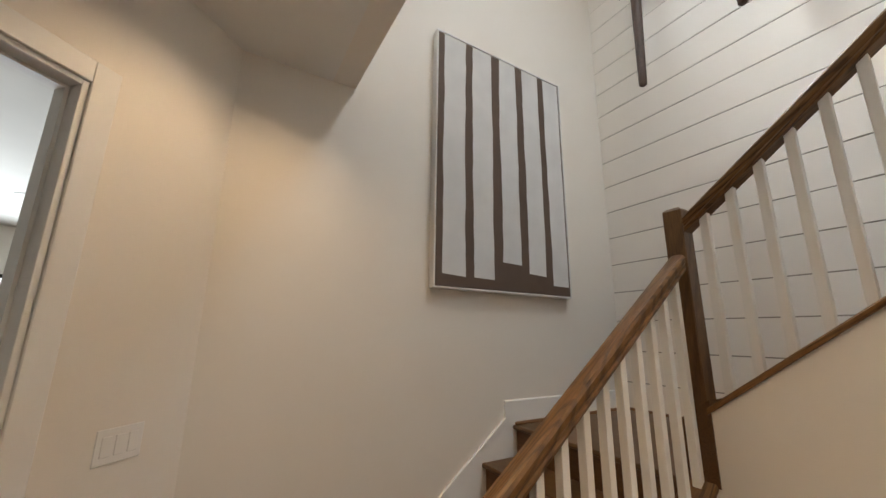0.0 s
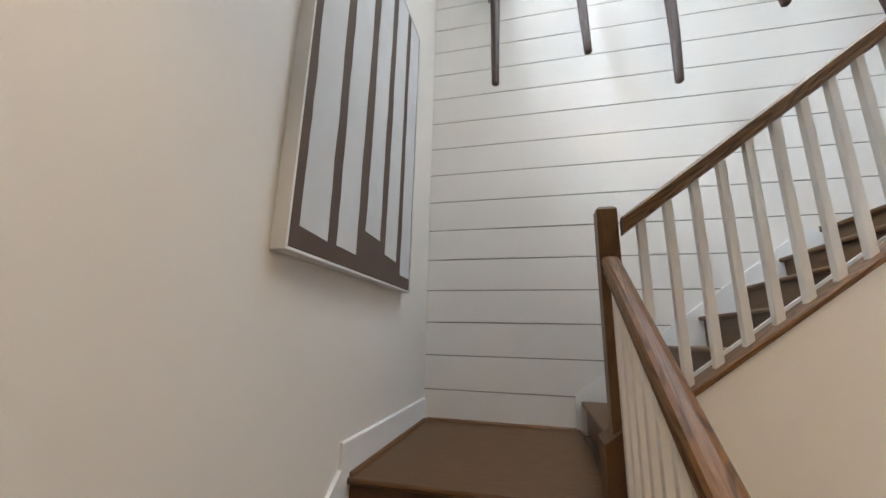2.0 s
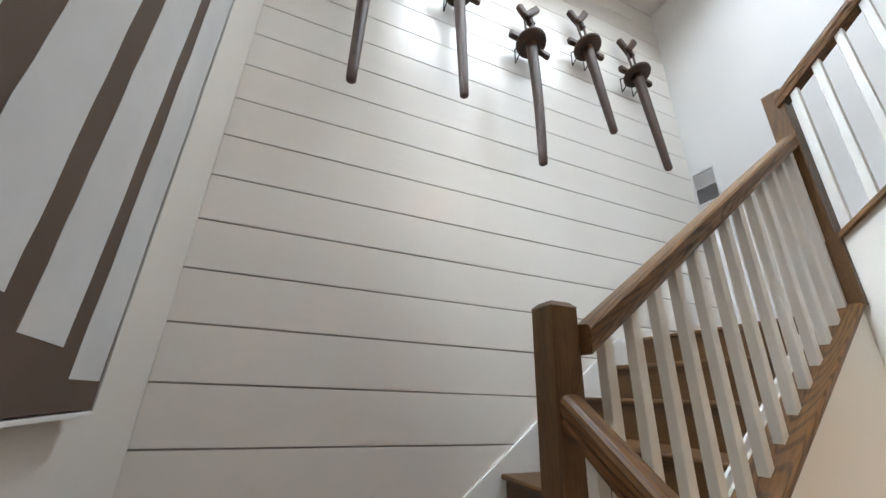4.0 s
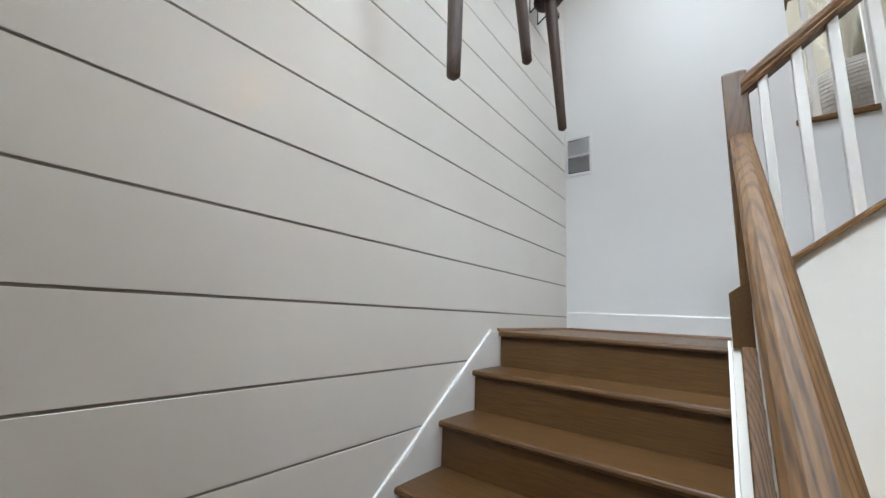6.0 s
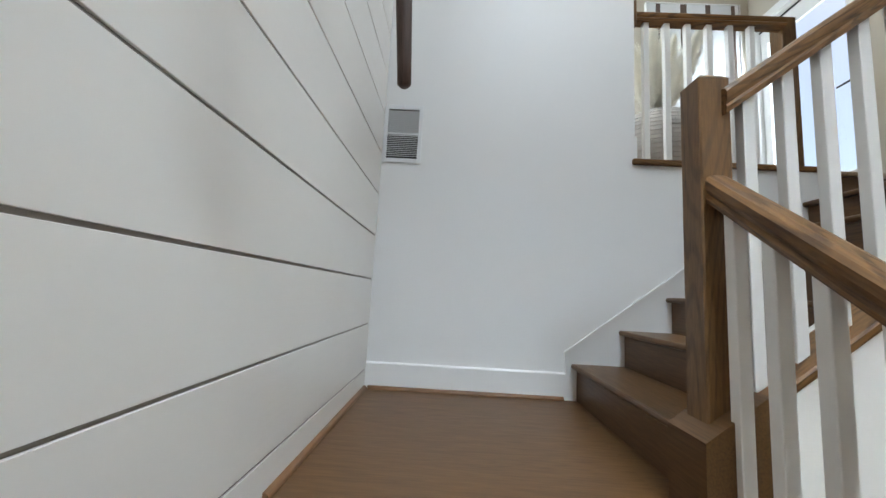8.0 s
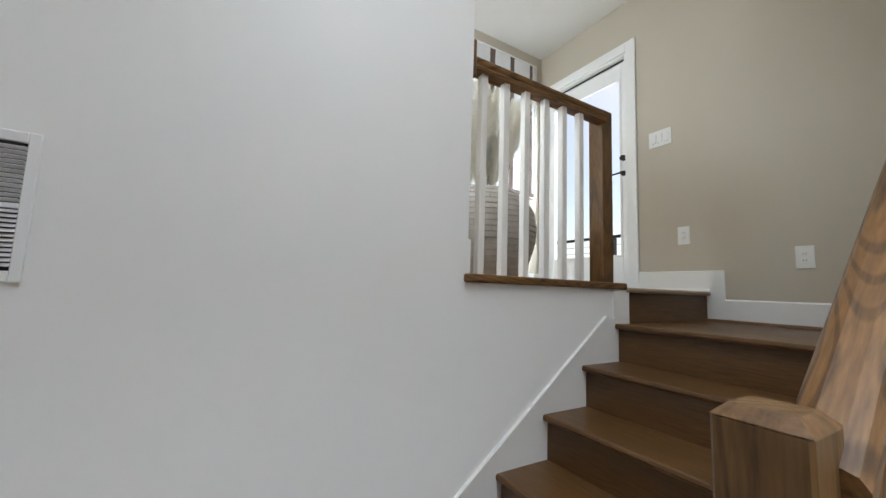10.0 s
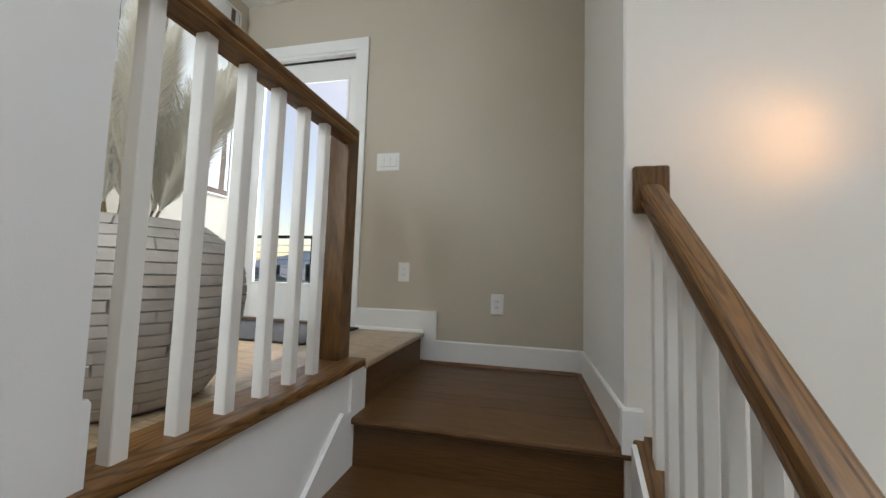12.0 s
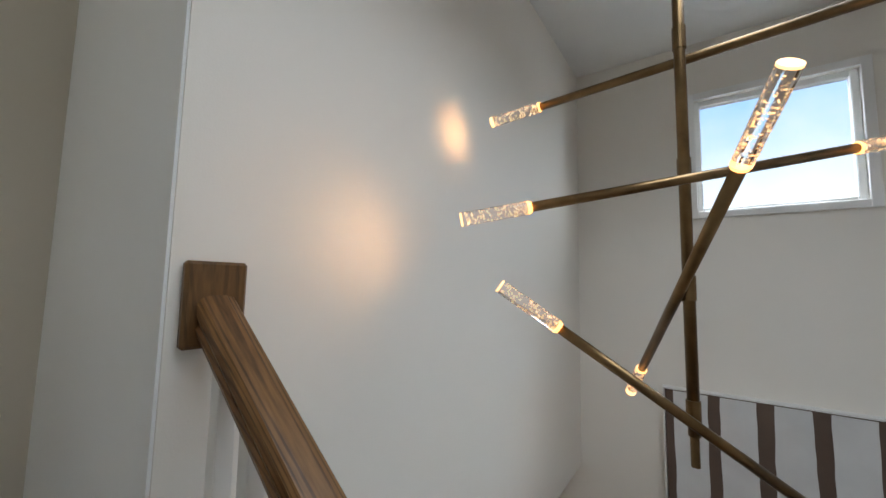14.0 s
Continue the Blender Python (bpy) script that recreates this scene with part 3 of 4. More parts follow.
shiplap()

# ---- upper hall ----
floor_u = structure("floor_hall", "light oak plank floor of the upper hall", box(X1 + .02, XE, YB, .16, HU - .3, HU - .014), DARK, "floor")
rnd = random.Random(3)
for i in range(12):
    x0 = X1 + .105 + i * .127
    y = YB
    while y < .15:
        L = min(rnd.choice((.9, 1.3, 1.7)), .155 - y)
        w = min(.127, XE - x0) - .0012
        if w > .02:
            part("plank", box(x0, x0 + w, y, y + L - .0015, HU - .014, HU, .0012), FLOOR_OAK, floor_u)
        y += L
part("nosing", prism([(X1 + .104, HU)] + [(X1 + .012 + a, HU + b) for a, b in NOSE] + [(X1 + .104, HU - .026)], "y", YB, -2.479), FLOOR_OAK, floor_u)


def glazed_door():
    d = thing("door_2", "white glazed exterior door with black lever in white casing", "door", kind="structure")
    for x0, x1 in ((DX0 - .085, DX0), (DX1, DX1 + .045)):
        part("casing", box(x0, x1, YB, YB + .018, HU, DZ1 + .085, .003), TRIM, d)
    part("casing", box(DX0, DX1, YB, YB + .018, DZ1, DZ1 + .085, .003), TRIM, d)
    part("jamb", box(DX0, DX0 + .018, YB - T, YB + .005, HU, DZ1, .002), TRIM, d)
    part("jamb", box(DX1 - .018, DX1, YB - T, YB + .005, HU, DZ1, .002), TRIM, d)
    part("jamb", box(DX0 + .018, DX1 - .018, YB - T, YB + .005, DZ1 - .018, DZ1, .002), TRIM, d)
    part("weatherstrip", box(DX0 + .018, DX1 - .018, YB - .05, YB - .04, DZ1 - .028, DZ1 - .018), BLACK, d)
    part("threshold", box(DX0, DX1, YB - .12, YB + .01, HU, HU + .016, .004), OAK_X, d, "brown oak threshold")
    a, b, z0, z1 = DX0 + .02, DX1 - .02, HU + .018, DZ1 - .03
    gx0, gx1, gz0, gz1 = a + .065, b - .065, HU + .27, HU + 1.82
    slab = part("door_leaf", box(a, gx0, YB - .095, YB - .052, z0, z1, .002), TRIM, d, "white painted door leaf")
    bm = box(gx1, b, YB - .095, YB - .052, z0, z1, .002)
    part("stile", bm, TRIM, d)
    part("rail", box(gx0, gx1, YB - .095, YB - .052, z0, gz0, .002), TRIM, d)
    part("rail", box(gx0, gx1, YB - .095, YB - .052, gz1, z1, .002), TRIM, d)
    bead = box(gx0, gx0 + .018, YB - .06, YB - .046, gz0, gz1, .003)
    box(gx1 - .018, gx1, YB - .06, YB - .046, gz0, gz1, .003, bm=bead)
    box(gx0 + .018, gx1 - .018, YB - .06, YB - .046, gz0, gz0 + .018, .003, bm=bead)
    box(gx0 + .018, gx1 - .018, YB - .06, YB - .046, gz1 - .018, gz1, .003, bm=bead)
    part("glazing_bead", bead, TRIM, d)
    g = part("pane", box(gx0, gx1, YB - .078, YB - .072, gz0, gz1), PANE, d, "clear glass pane")
    g.visible_shadow = False
    part("deadbolt", tube((a + .05, YB - .052, HU + 1.10), (a + .05, YB - .028, HU + 1.10), .026, .022), BLACK, d, "black deadbolt")
    lev = tube((a + .05, YB - .052, HU + .97), (a + .05, YB - .012, HU + .97), .024, .012)
    tube((a + .05, YB - .014, HU + .97), (a + .16, YB - .014, HU + .965), .008, .007, 10, lev)
    part("lever_handle", lev, BLACK, d, "black lever handle")


glazed_door()


def plate(name, label, x, z, w, h, devices):
    """Wall plate on the greige wall with decorator devices."""
    p = thing(name, label, "switch" if "switch" in name else "outlet", (x, YB, z))
    part("cover_plate", box(-w / 2, w / 2, 0, .006, -h / 2, h / 2, .003), PLASTIC, p)
    for i in range(devices):
        cx = (i - (devices - 1) / 2) * .046
        dev = part("device", box(cx - .0165, cx + .0165, .004, .0085, -.034, .034, .0015), PLASTIC, p)
        if "outlet" in name:
            for dz in (-.018, .018):
                for dx in (-.006, .006):
                    part("slot", box(cx + dx - .0012, cx + dx + .0012, .0082, .0088, dz - .004, dz + .005), DARK, dev)
        else:
            part("gap", box(cx - .017, cx + .017, .0035, .0062, -.0355, -.034), DARK, dev)
            part("gap", box(cx - .0175, cx - .0165, .0035, .0064, -.0345, .0345), DARK, dev)
    return p


plate("light_switch", "white three-gang rocker switch on the greige wall", 4.028, 3.807, .168, .125, 3)
plate("wall_outlet", "white duplex wall outlet above the hall baseboard", 3.882, 3.049, .080, .128, 1)
plate("wall_outlet", "white duplex wall outlet above the landing baseboard", 3.259, 2.863, .080, .128, 1)


def lower_switch():
    p = thing("light_switch", "white two-gang rocker switch on the diagonal wall", "switch")
    p.matrix_world = C45 @ Matrix.Translation((.264, 0, .175))
    part("cover_plate", box(-.082, .082, 0, .006, -.06, .06, .003), PLASTIC, p)
    for cx in (-.046, 0, .046):
        part("device", box(cx - .0165, cx + .0165, .004, .0085, -.034, .034, .0015), PLASTIC, p)


lower_switch()


def return_grille():
    v = thing("air_vent", "white metal return air grille with horizontal louvres", "vent", (X1, -.114, 2.772))
    w, h = .112, .175
    fr = box(-.008, 0, -w, -w + .022, -h, h, .002)
    box(-.008, 0, w - .022, w, -h, h, .002, bm=fr)
    box(-.008, 0, -w + .022, w - .022, h - .026, h, .002, bm=fr)
    box(-.008, 0, -w + .022, w - .022, -h, -h + .026, .002, bm=fr)
    box(-.008, 0, -w + .022, w - .022, -.006, .006, .002, bm=fr)
    part("frame", fr, METAL_WHITE, v)
    # black sheet gives the shade behind the louvres
    part("backing", box(-.0015, -.0005, -w + .02, w - .02, -h + .02, h - .02), DARK, v)
    for half, tilt in ((1, 34), (-1, -38)):
        for i in range(12):
            z = half * (.0125 + i * .0112)
            bm = box(-.006, .006, -w + .022, w - .022, -.0006, .0006)
            bmesh.ops.rotate(bm, cent=(0, 0, 0), matrix=Matrix.Rotation(radians(tilt), 3, 'Y'), verts=bm.verts)
            bmesh.ops.translate(bm, vec=(-.0055, 0, z), verts=bm.verts)
            part("louvre", bm, METAL_WHITE, v)
    for z in (h - .012, -h + .012):
        part("screw", tube((-.0085, 0, z), (-.0115, 0, z), .004, .003, 10), METAL_WHITE, v)
    part("damper_lever", box(-.018, -.008, -.003, .003, h - .02, h + .004, .001), METAL_WHITE, v)


return_grille()


def striped_painting(name, label, y0, y1, z0, z1, depth, stripes, m):
    """Canvas in a white float frame. stripes: (y at top, y at bottom, width, lowest z) of pale strokes on brown."""
    p = thing(name, label, "painting")
    f = .011
    fr = box(0, depth, y0, y0 + f, z0, z1, .0015)
    box(0, depth, y1 - f, y1, z0, z1, .0015, bm=fr)
    box(0, depth, y0 + f, y1 - f, z0, z0 + f, .0015, bm=fr)
    box(0, depth, y0 + f, y1 - f, z1 - f, z1, .0015, bm=fr)
    part("frame", fr, FRAME_WHITE, p)
    part("canvas", box(.002, depth - .004, y0 + f + .004, y1 - f - .004, z0 + f + .004, z1 - f - .004, .002), BROWN, p, "brown painted canvas")
    rn = random.Random(11)
    for yt, w, zb in stripes:
        bm = bmesh.new()
        n = 26
        L, Rr = [], []
        a = b = 0
        for i in range(n + 1):
            z = zb + (z1 - f - .006 - zb) * i / n
            a += rn.uniform(-.004, .004)
            b += rn.uniform(-.004, .004)
            a, b = a * .85, b * .85
            dz = rn.uniform(-.006, .006) if i == 0 else 0
            L.append((yt + a, z + dz))
            Rr.append((yt + w + b, z - dz))
        X = depth - .004 + .0012
        vl, vr = [bm.verts.new((X, *q)) for q in L], [bm.verts.new((X, *q)) for q in Rr]
        for i in range(n):
            bm.faces.new((vl[i], vr[i], vr[i + 1], vl[i + 1]))
        r = bmesh.ops.extrude_face_region(bm, geom=bm.faces[:])
        bmesh.ops.translate(bm, vec=(-.001, 0, 0), verts=[v for v in r["geom"] if isinstance(v, bmesh.types.BMVert)])
        part("stroke", bm, WHITE_CANVAS, p, "pale grey painted stroke")
    p.matrix_world = m
    return p


PY0, PY1, PZ0, PZ1 = -1.843, -.606, .855, 2.735
striped_painting("painting", "large brown and white striped painting in a white frame", PY0, PY1, PZ0, PZ1, .060,
                 [(-1.780, .178, .943), (-1.533, .173, .939), (-1.284, .174, 1.066), (-1.041, .168, 1.005), (-.800, .168, .938)], Matrix.Identity(4))
far = Matrix.Translation((XE, 0, 0)) @ Matrix.Rotation(radians(180), 4, 'Z')
striped_painting("painting", "brown and white striped painting on the hall end wall", 2.31, 3.27, 3.55, 4.97, .04,
                 [(2.325, .08, 3.56), (2.46, .20, 3.56), (2.72, .20, 3.56), (2.97, .20, 3.60), (3.22, .03, 3.6)], far)

# ---- basket vase with pampas ----


def vase():
    cx, cy = 4.215, -1.845
    v = thing("vase", "large whitewashed ribbed floor vase with pampas grass", "vase", (cx, cy, HU))
    v.scale = (.98, .98, .93)
    prof = [(.205, 0), (.225, .01), (.262, .07), (.295, .15), (.318, .24), (.325, .33), (.318, .40), (.29, .455), (.25, .50), (.205, .535), (.19, .545), (.18, .538), (.17, .48), (.10, .44), (.02, .43)]
    smooth(part("body", lathe(prof, 56), VASED, v, "dark recessed joints"))

    def rad(z):
        for (r0, z0), (r1, z1) in zip(prof[:11], prof[1:11]):
            if z0 <= z <= z1:
                return r0 + (r1 - r0) * (z - z0) / (z1 - z0)
        return .19
    rn = random.Random(5)
    z = .012
    while z < .52:
        h = .031 + rn.uniform(-.003, .003)
        zz = min(z + h, .543)
        bm = bmesh.new()
        a = rn.uniform(0, .4)
        end = a + 2 * math.pi
        while a < end - .05:
            da = min(rn.uniform(.5, 1.1), end - a)
            o = rn.uniform(.003, .007)
            st = 5
            rows = []
            for zv, e in ((z + .0005, -.001), (z + .003, o), (zz - .003, o), (zz - .0005, -.001)):
                rows.append([bm.verts.new(((rad(zv) + e) * math.cos(a + .008 + (da - .016) * i / st), (rad(zv) + e) * math.sin(a + .008 + (da - .016) * i / st), zv)) for i in range(st + 1)])
            for r0, r1 in zip(rows, rows[1:]):
                for i in range(st):
                    bm.faces.new((r0[i], r0[i + 1], r1[i + 1], r1[i]))
            a += da
        part("rib", bm, VASEM, v)
        z = zz
    # pampas
    for k in range(9):
        ang = k * 2.4 + rn.uniform(-.3, .3)
        lean = rn.uniform(.06, .38) if k else .05
        L = rn.uniform(.62, .92)
        base = Vector((.05 * math.cos(ang), .05 * math.sin(ang), .5))
        dirn = Vector((math.cos(ang) * lean, math.sin(ang) * lean - .12, 1)).normalized()
        if (base + dirn * L).x + cx > XE - .12:
            dirn.x *= .4
            dirn.normalize()
        mid = base + dirn * (L * .14)
        grass = tagged(new("pampas_stem", None), "", "")
        grass.parent = v
        part("stalk", tube(base, mid + dirn * (L * .7), .004, .002, 6), STEM, grass)
        bm = tube(mid, mid + dirn * (L * .45), .005, .016, 8)
        tube(mid + dirn * (L * .45), mid + dirn * (L * .84), .016, .003, 8, bm)
        for i in range(3200):
            u = rn.random()
            p = mid + dirn * (L * .86 * u) + Vector((0, 0, -.12 * lean * u * u))
            w = .055 * math.sin(math.pi * min(1, .12 + .86 * u)) + .01
            th = rn.uniform(0, 6.283)
            out = Vector((math.cos(th), math.sin(th), 0)) * w * rn.uniform(.5, 1.5)
            tip = p + out + dirn * rn.uniform(.05, .15)
            s = Vector((-math.sin(th), math.cos(th), 0)) * .0016
            bm.faces.new([bm.verts.new(p - s), bm.verts.new(p + s), bm.verts.new(tip + s * .4), bm.verts.new(tip - s * .4)])
        part("plume", bm, PLUME, grass)


vase()
tagged(part("door_mat", box(4.17, 5.07, -3.33, -2.70, HU, HU + .012, .004), MATRUG), "dark navy woven door mat on the oak floor", "mat")

# ---- carved wooden tools on the shiplap ----


def tool(x, z, length, lean, hole, curve=0.0, twist=4.0):
    """A tapered pole under a ring collar with side grips and a forked head, on a black wire bracket. x, z: the collar."""
    t = thing("wooden_tool", "antique dark wooden pole with collar, grips and forked head", "wall decor", (x, -.13, z), "wooden tools on the shiplap")
    t.rotation_euler = (radians(-3.5), radians(lean), 0)
    t.scale = (1.15, 1.15, 1.15)
    n = 12
    bm = bmesh.new()
    rings = []
    for i in range(n + 1):
        u = i / n
        r = .040 - .014 * u
        c = Vector((curve * math.sin(math.pi * u), 0, -length * u))
        rings.append([bm.verts.new(c + Vector((r * math.cos(a), r * math.sin(a), 0))) for a in [math.pi * 2 * k / 12 for k in range(12)]])
    c = Vector((0, 0, -length - .012))
    rings.append([bm.verts.new(c + Vector((.014 * math.cos(a), .014 * math.sin(a), 0))) for a in [math.pi * 2 * k / 12 for k in range(12)]])
    for a, b in zip(rings, rings[1:]):
        for k in range(12):
            bm.faces.new((a[k], a[(k + 1) % 12], b[(k + 1) % 12], b[k]))
    bm.faces.new(list(reversed(rings[0]))), bm.faces.new(rings[-1])
    smooth(part("pole", bm, TOOLWOOD, t))
    if hole:
        part("peg_hole", tube((0, -.0235, -length + .045), (0, -.021, -length + .045), .0075, seg=10), DARK, t)
    tilt = Matrix.Rotation(radians(-14), 3, 'X')
    cb = lathe([(.040, -.016), (.094, -.017), (.106, -.008), (.108, .004), (.100, .014), (.060, .020), (.040, .016)], 30)
    bmesh.ops.rotate(cb, cent=(0, 0, 0), matrix=tilt, verts=cb.verts)
    smooth(part("collar", cb, TOOLWOOD, t, "thick dark ring collar"))
    smooth(part("hub", tube((0, 0, 0), (0, 0, .062), .042, .034, 14), TOOLWOOD, t))
    for s in (-1, 1):
        b2 = prism([(s * .05, -.013), (s * .10, -.016), (s * .165, -.030), (s * .172, .022), (s * .10, .016), (s * .05, .013)], "y", -.002, .034)
        bmesh.ops.bevel(b2, geom=b2.edges[:], offset=.006, segments=2, affect='EDGES')
        bmesh.ops.rotate(b2, cent=(0, 0, 0), matrix=Matrix.Rotation(radians(twist), 3, 'Y'), verts=b2.verts)
        part("grip", b2, TOOLWOOD, t, "flat paddle-shaped grip")
    for s in (-1, 1):
        part("fork_rod", tube((s * .024, .004, .04), (s * .038, .004, .30), .0095, .0085, 10), TOOLWOOD, t)
    # two flattened lobes crossing over the rods
    for ang, y0, dx in ((38, -.016, .012), (-34, .016, -.012)):
        hb = bmesh.new()
        r = bmesh.ops.create_cube(hb, size=1, matrix=Matrix.Diagonal((.056, .042, .20, 1)))
        bmesh.ops.bevel(hb, geom=hb.edges[:], offset=.017, segments=3, affect='EDGES', profile=.6)
        for v in hb.verts:
            v.co.x += .022 * (1 - (v.co.z / .09) ** 2) * (1 if ang > 0 else -1)
        bmesh.ops.rotate(hb, cent=(0, 0, 0), matrix=Matrix.Rotation(radians(ang), 3, 'Y'), verts=hb.verts)
        bmesh.ops.translate(hb, vec=(dx, y0, .322), verts=hb.verts)
        smooth(part("head", hb, TOOLWOOD, t, "rounded carved head lobe"))
    br = thing("wall_bracket", "black bent wire bracket holding a wooden tool", "bracket", (x, 0, z), "wire brackets on the shiplap")
    for s in (-1, 1):
        bm = tube((s * .07, -.001, -.12), (s * .07, -.001, .04), .005, seg=8)
        tube((s * .07, -.001, -.12), (s * .07, -.15, -.03), .005, seg=8, bm=bm)
        tube((s * .07, -.001, .035), (s * .07, -.15, -.03), .005, seg=8, bm=bm)
        part("wire", bm, BLACK, br)
    return t


tool(.572, 3.715, .985, 0, False, 0, -20)
tool(1.255, 3.855, .955, -1.6, False, 0, 2)
tool(1.905, 3.61, 1.05, 1.4, True, .012, 14)
tool(2.52, 3.865, .82, -5.4, True, 0, 12)
tool(3.105, 3.797, .925, -3.0, True, 0, 10)

# ---- high window ----


def high_window():
    w = thing("window_1", "small high white-framed window with clear glass", "window", kind="structure")
    c = .04
    for y0, y1, z0, z1 in ((WY0 - c, WY0 + .008, WZ0 - c, WZ1 + c), (WY1 - .008, WY1 + c, WZ0 - c, WZ1 + c), (WY0 + .008, WY1 - .008, WZ1 - .008, WZ1 + c), (WY0 + .008, WY1 - .008, WZ0 - c, WZ0 + .008)):
        part("casing", box(0, .016, y0, y1, z0, z1, .003), TRIM, w)
    f = .04
    for y0, y1, z0, z1 in ((WY0, WY0 + f, WZ0, WZ1), (WY1 - f, WY1, WZ0, WZ1), (WY0 + f, WY1 - f, WZ1 - f, WZ1), (WY0 + f, WY1 - f, WZ0, WZ0 + f)):
        part("sash", box(-.10, -.045, y0, y1, z0, z1, .006), TRIM, w)
    g = part("pane", box(-.075, -.07, WY0 + f, WY1 - f, WZ0 + f, WZ1 - f), PANE, w)
    g.visible_shadow = False


high_window()

# ---- chandelier ----
SX, SY = 1.827, -1.624


def chandelier():
    c = thing("chandelier", "aged brass rod chandelier with lit bubble-acrylic tube ends", "chandelier", (0, 0, 0))
    smooth(part("stem", tube((SX, SY, 3.02), (SX, SY, ZC), .0145, seg=16), BRASS, c))
    part("finial", tube((SX, SY, 2.945), (SX, SY, 3.03), .0105, seg=12), BRASS, c)
    part("canopy", lathe([(.0, ZC - .03), (.055, ZC - .03), (.065, ZC - .02), (.065, ZC - .001)][1:], 28, at=(SX, SY, 0)), BRASS, c)
    for z in (4.10, 3.72, 3.40, 3.08):
        part("collar", tube((SX, SY, z - .035), (SX, SY, z + .03), .0172, seg=16), BRASS, c)
    rn = random.Random(2)
    for name, tip, hub, out in (("A", (1.80, -2.225, 4.005), 4.045, -1), ("B", (2.178, -2.119, 3.568), 3.687, 1), ("C", (2.095, -2.044, 3.394), 3.047, 1), ("D", (2.274, -1.471, 3.742), 3.371, -1)):
        tip = Vector(tip)
        mid = Vector((SX, SY, hub))
        d = (mid - tip)
        L = d.length
        d.normalize()
        side = d.cross(Vector((0, 0, 1))).normalized() * (.03 * out)
        mid += side
        d = (mid - tip).normalized()
        other = mid + d * L
        smooth(part("arm", tube(tip + d * .185, other - d * .185, .0135, seg=14), BRASS, c))
        part("joint", tube(mid - side * 1.0, mid, .009, seg=10), BRASS, c)
        for end, dd in ((tip, d), (other, -d)):
            t = part("tube", tube(end, end + dd * .185, .0185, seg=24), ACRYL, c, "clear acrylic tube full of bubbles")
            bm = bmesh.new()
            u, v = dd.orthogonal().normalized(), None
            v = dd.cross(u)
            for i in range(140):
                a, r, s = rn.uniform(0, 6.283), .0155 * math.sqrt(rn.random()), .012 + .17 * rn.random() ** 1.4
                p = end + dd * (.185 - s + .008) + u * (r * math.cos(a)) + v * (r * math.sin(a))
                bmesh.ops.create_icosphere(bm, subdivisions=1, radius=rn.uniform(.0007, .0021), matrix=Matrix.Translation(p))
            part("bubbles", bm, SPARK, t, "glowing bubbles")
            part("led", tube(end + dd * .1835, end + dd * .190, .0165, seg=20), LED, t, "warm led base")
            ring = tube(end - dd * .0005, end + dd * .004, .0178, seg=20)
            part("lit_end", ring, SPARK, t, "glowing tube end")
            ld = bpy.data.lights.new("tube_light", 'SPOT')
            ld.energy, ld.color, ld.spot_size, ld.spot_blend, ld.shadow_soft_size = SPOT_W, WARM, radians(112), 1.0, .02
            lo = new("tube_light", ld)
            lo.matrix_world = look(end - dd * .012, end - dd)


chandelier()

# ---- outside ----
GRASS = mat("grass_far", (.10, .13, .06), .95, var=.3, scale=.2)
# distance haze is put into the hills' blue base colour
HILL = mat("hazed_hills", (.19, .26, .34), .95, var=.2, scale=.02)
SIDING = mat("pale_siding", (.62, .64, .66), .7, var=.05, scale=3)
# grey shingle, lightened and blued to carry the haze in its colour
SHINGLE = mat("hazed_shingle", (.24, .26, .30), .9, var=.25, scale=8)
DECK = mat("deck_board", (.36, .33, .30), .8, var=.2, scale=6)
tagged(part("ground", box(-400, 400, -700, 400, -1.4, Z0 - .35), GRASS), "far grassy ground outside", "ground", kind="structure")


def hills():
    bm = bmesh.new()
    n = 60
    top, low = [], []
    for i in range(n + 1):
        x = -320 + 760 * i / n
        h = 16 + 26 * abs(noise.noise((x * .006, 3.1, 0))) + 7 * noise.noise((x * .03, 8.2, 0))
        top.append(bm.verts.new((x, -420, h)))
        low.append(bm.verts.new((x, -330, -1.5)))
    back = [bm.verts.new((v.co.x, -520, -1.5)) for v in top]
    for i in range(n):
        bm.faces.new((low[i], low[i + 1], top[i + 1], top[i]))
        bm.faces.new((top[i], top[i + 1], back[i + 1], back[i]))
    tagged(part("backdrop", bm, HILL), "distant wooded hills on the horizon, haze blue in their colour", "hills", kind="structure")


hills()


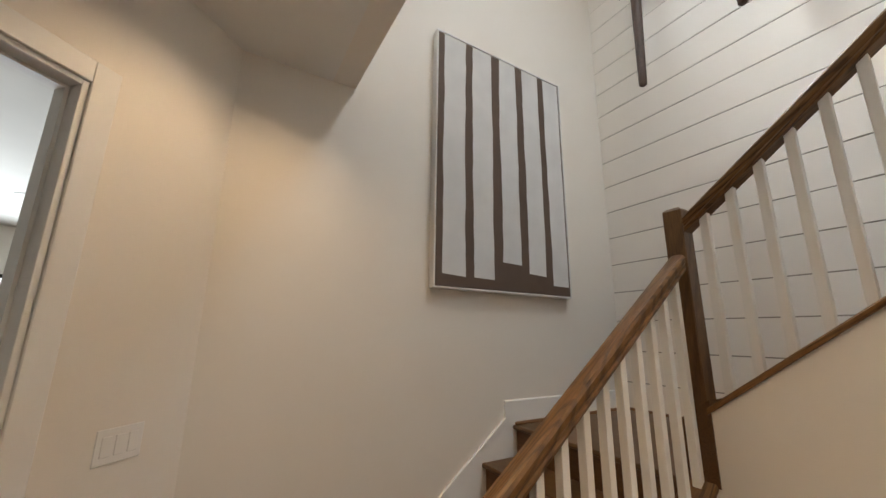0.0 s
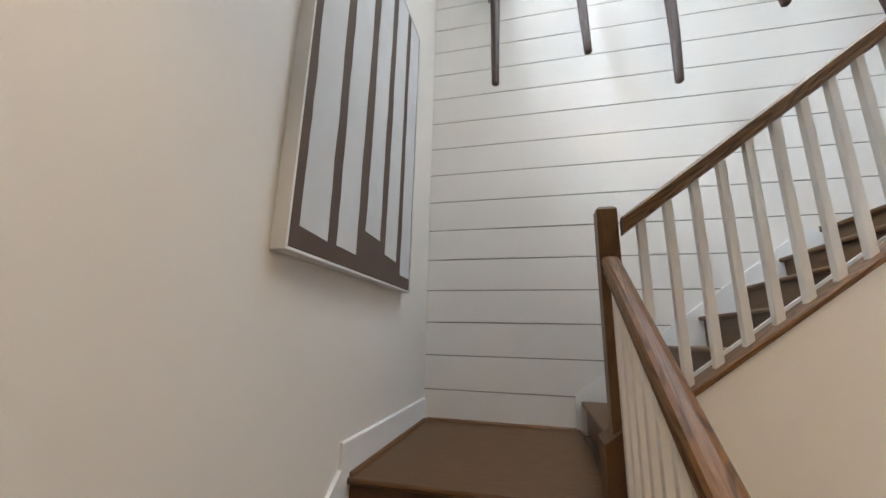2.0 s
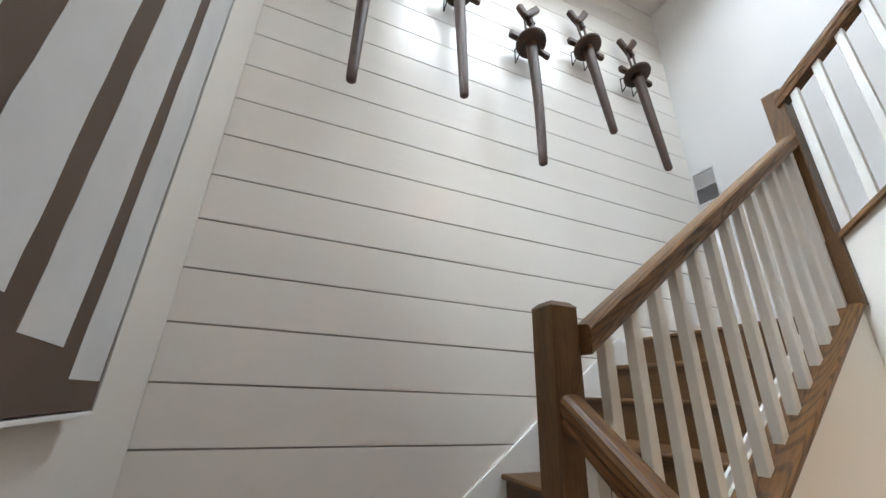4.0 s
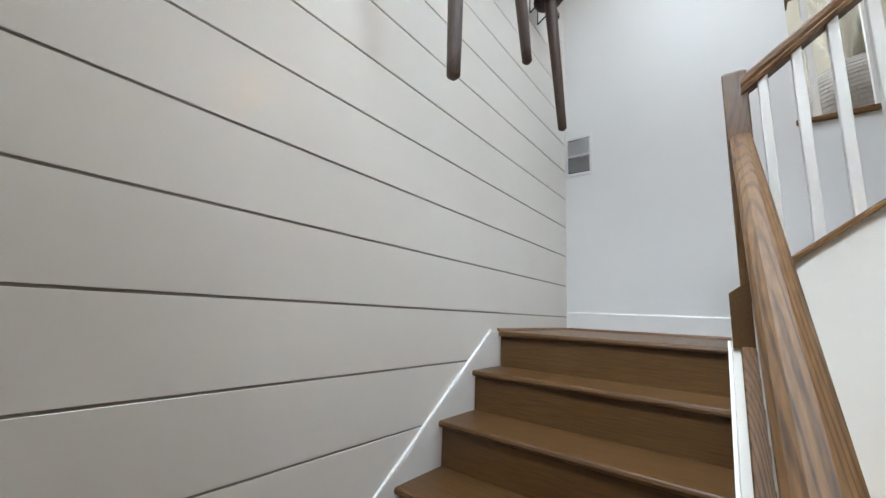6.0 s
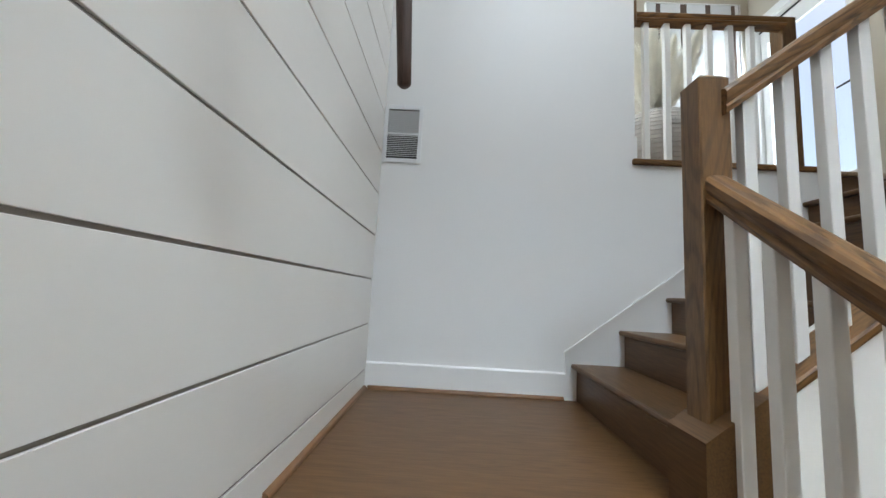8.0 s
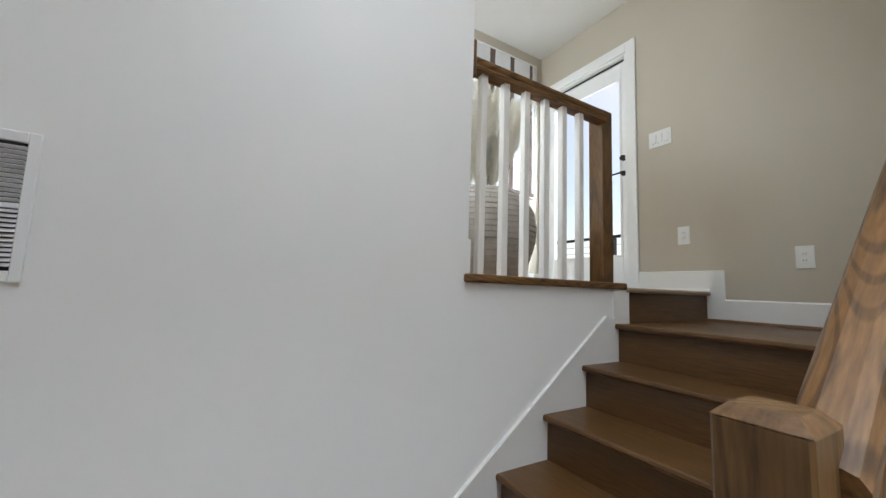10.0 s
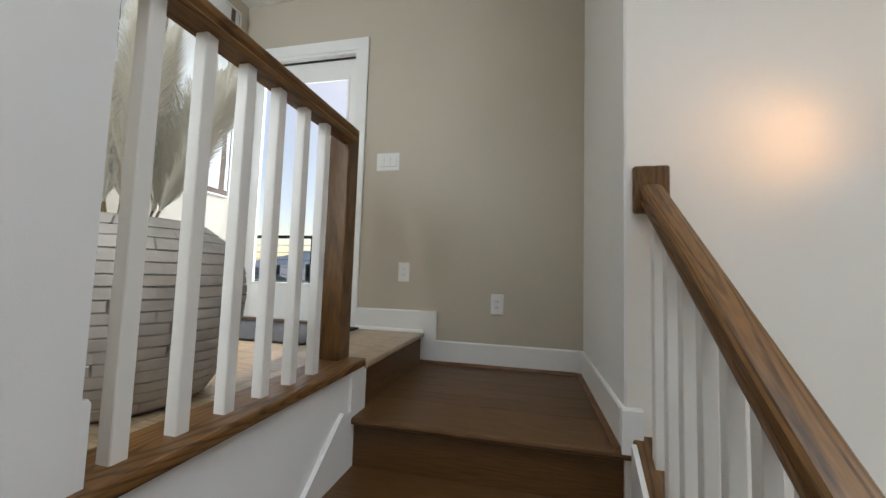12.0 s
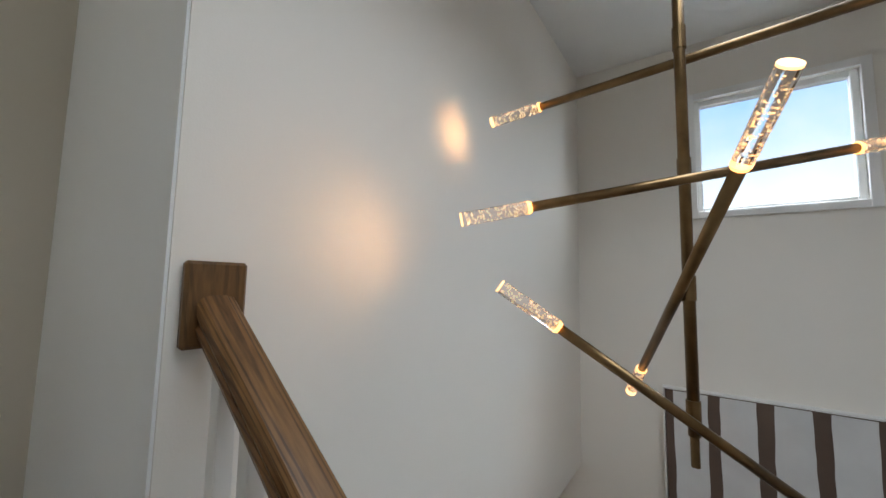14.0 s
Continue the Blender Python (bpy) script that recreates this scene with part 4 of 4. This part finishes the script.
def sky_backdrop():
    """Plain far sheet of hazy sky beyond the high window, blue above and pale below."""
    m = bpy.data.materials.new("hazy_sky")
    m.use_nodes = True
    n, l = m.node_tree.nodes, m.node_tree.links
    tc, sep, mr = n.new("ShaderNodeTexCoord"), n.new("ShaderNodeSeparateXYZ"), n.new("ShaderNodeMapRange")
    mr.inputs[1].default_value, mr.inputs[2].default_value = 8, 48
    cl = n.new("ShaderNodeTexNoise")
    cl.inputs["Scale"].default_value, cl.inputs["Detail"].default_value = .05, 5
    ad = n.new("ShaderNodeMath")
    ad.operation, ad.inputs[1].default_value = 'MULTIPLY_ADD', -.7
    l.new(cl.outputs[0], ad.inputs[0])
    l.new(tc.outputs["Object"], sep.inputs[0])
    l.new(tc.outputs["Object"], cl.inputs["Vector"])
    l.new(sep.outputs[2], mr.inputs[0])
    l.new(mr.outputs[0], ad.inputs[2])
    rp = n.new("ShaderNodeValToRGB")
    rp.color_ramp.elements[0].position, rp.color_ramp.elements[1].position = -.0, .62
    rp.color_ramp.elements[0].color, rp.color_ramp.elements[1].color = (.78, .88, 1, 1), (.25, .52, .90, 1)
    l.new(ad.outputs[0], rp.inputs[0])
    b = n["Principled BSDF"]
    b.inputs["Base Color"].default_value = (0, 0, 0, 1)
    l.new(rp.outputs[0], b.inputs["Emission Color"])
    b.inputs["Emission Strength"].default_value = 1.7
    tagged(part("backdrop", box(-90.1, -90, -90, 90, -1.3, 75), m), "pale blue hazy sky beyond the high window", "sky", kind="structure")


sky_backdrop()


def house(x, y, w, d, h, roof):
    o = thing("house", "pale sided neighbouring house with grey shingle roof", "house", (x, y, Z0 - .35), "neighbouring houses")
    part("wall", box(-w / 2, w / 2, -d / 2, d / 2, 0, h, .02), SIDING, o)
    part("roof", prism([(-w / 2 - .3, h), (w / 2 + .3, h), (0, h + roof)], "y", -d / 2 - .3, d / 2 + .3), SHINGLE, o)
    for i in range(3):
        for z in (.9, 3.5):
            cx = -w / 3 + i * w / 3
            win = part("window", box(cx - .5, cx + .5, d / 2, d / 2 + .05, z, z + 1.4, .01), TRIM, o)
            part("pane", box(cx - .42, cx + .42, d / 2 + .05, d / 2 + .055, z + .08, z + 1.32), PANE, win)
    return o


house(16, -30, 9, 8, 3.0, 1.4)
house(31, -38, 10, 9, 3.4, 1.5)


def deck():
    o = thing("deck", "grey board deck with black cable railing", "deck", (0, 0, HU - .12))
    for i in range(16):
        part("board", box(3.6, 7.4, YB - .30 - .145 * (i + 1), YB - .306 - .145 * i, -.03, 0, .003), DECK, o)
    for x in (3.7, 4.95, 6.2, 7.3):
        part("post", box(x - .03, x + .03, YB - 2.6, YB - 2.54, 0, 1.0, .003), BLACK, o)
    for x in (3.75, 7.25):
        part("leg", box(x - .06, x + .06, YB - 2.5, YB - 2.38, Z0 - .35 - HU + .12, -.03, .004), DECK, o)
    part("top_rail", box(3.65, 7.35, YB - 2.61, YB - 2.53, .98, 1.02, .004), BLACK, o)
    for k in range(8):
        part("cable", box(3.7, 7.3, YB - 2.573, YB - 2.567, .1 + k * .11, .106 + k * .11), BLACK, o)


deck()
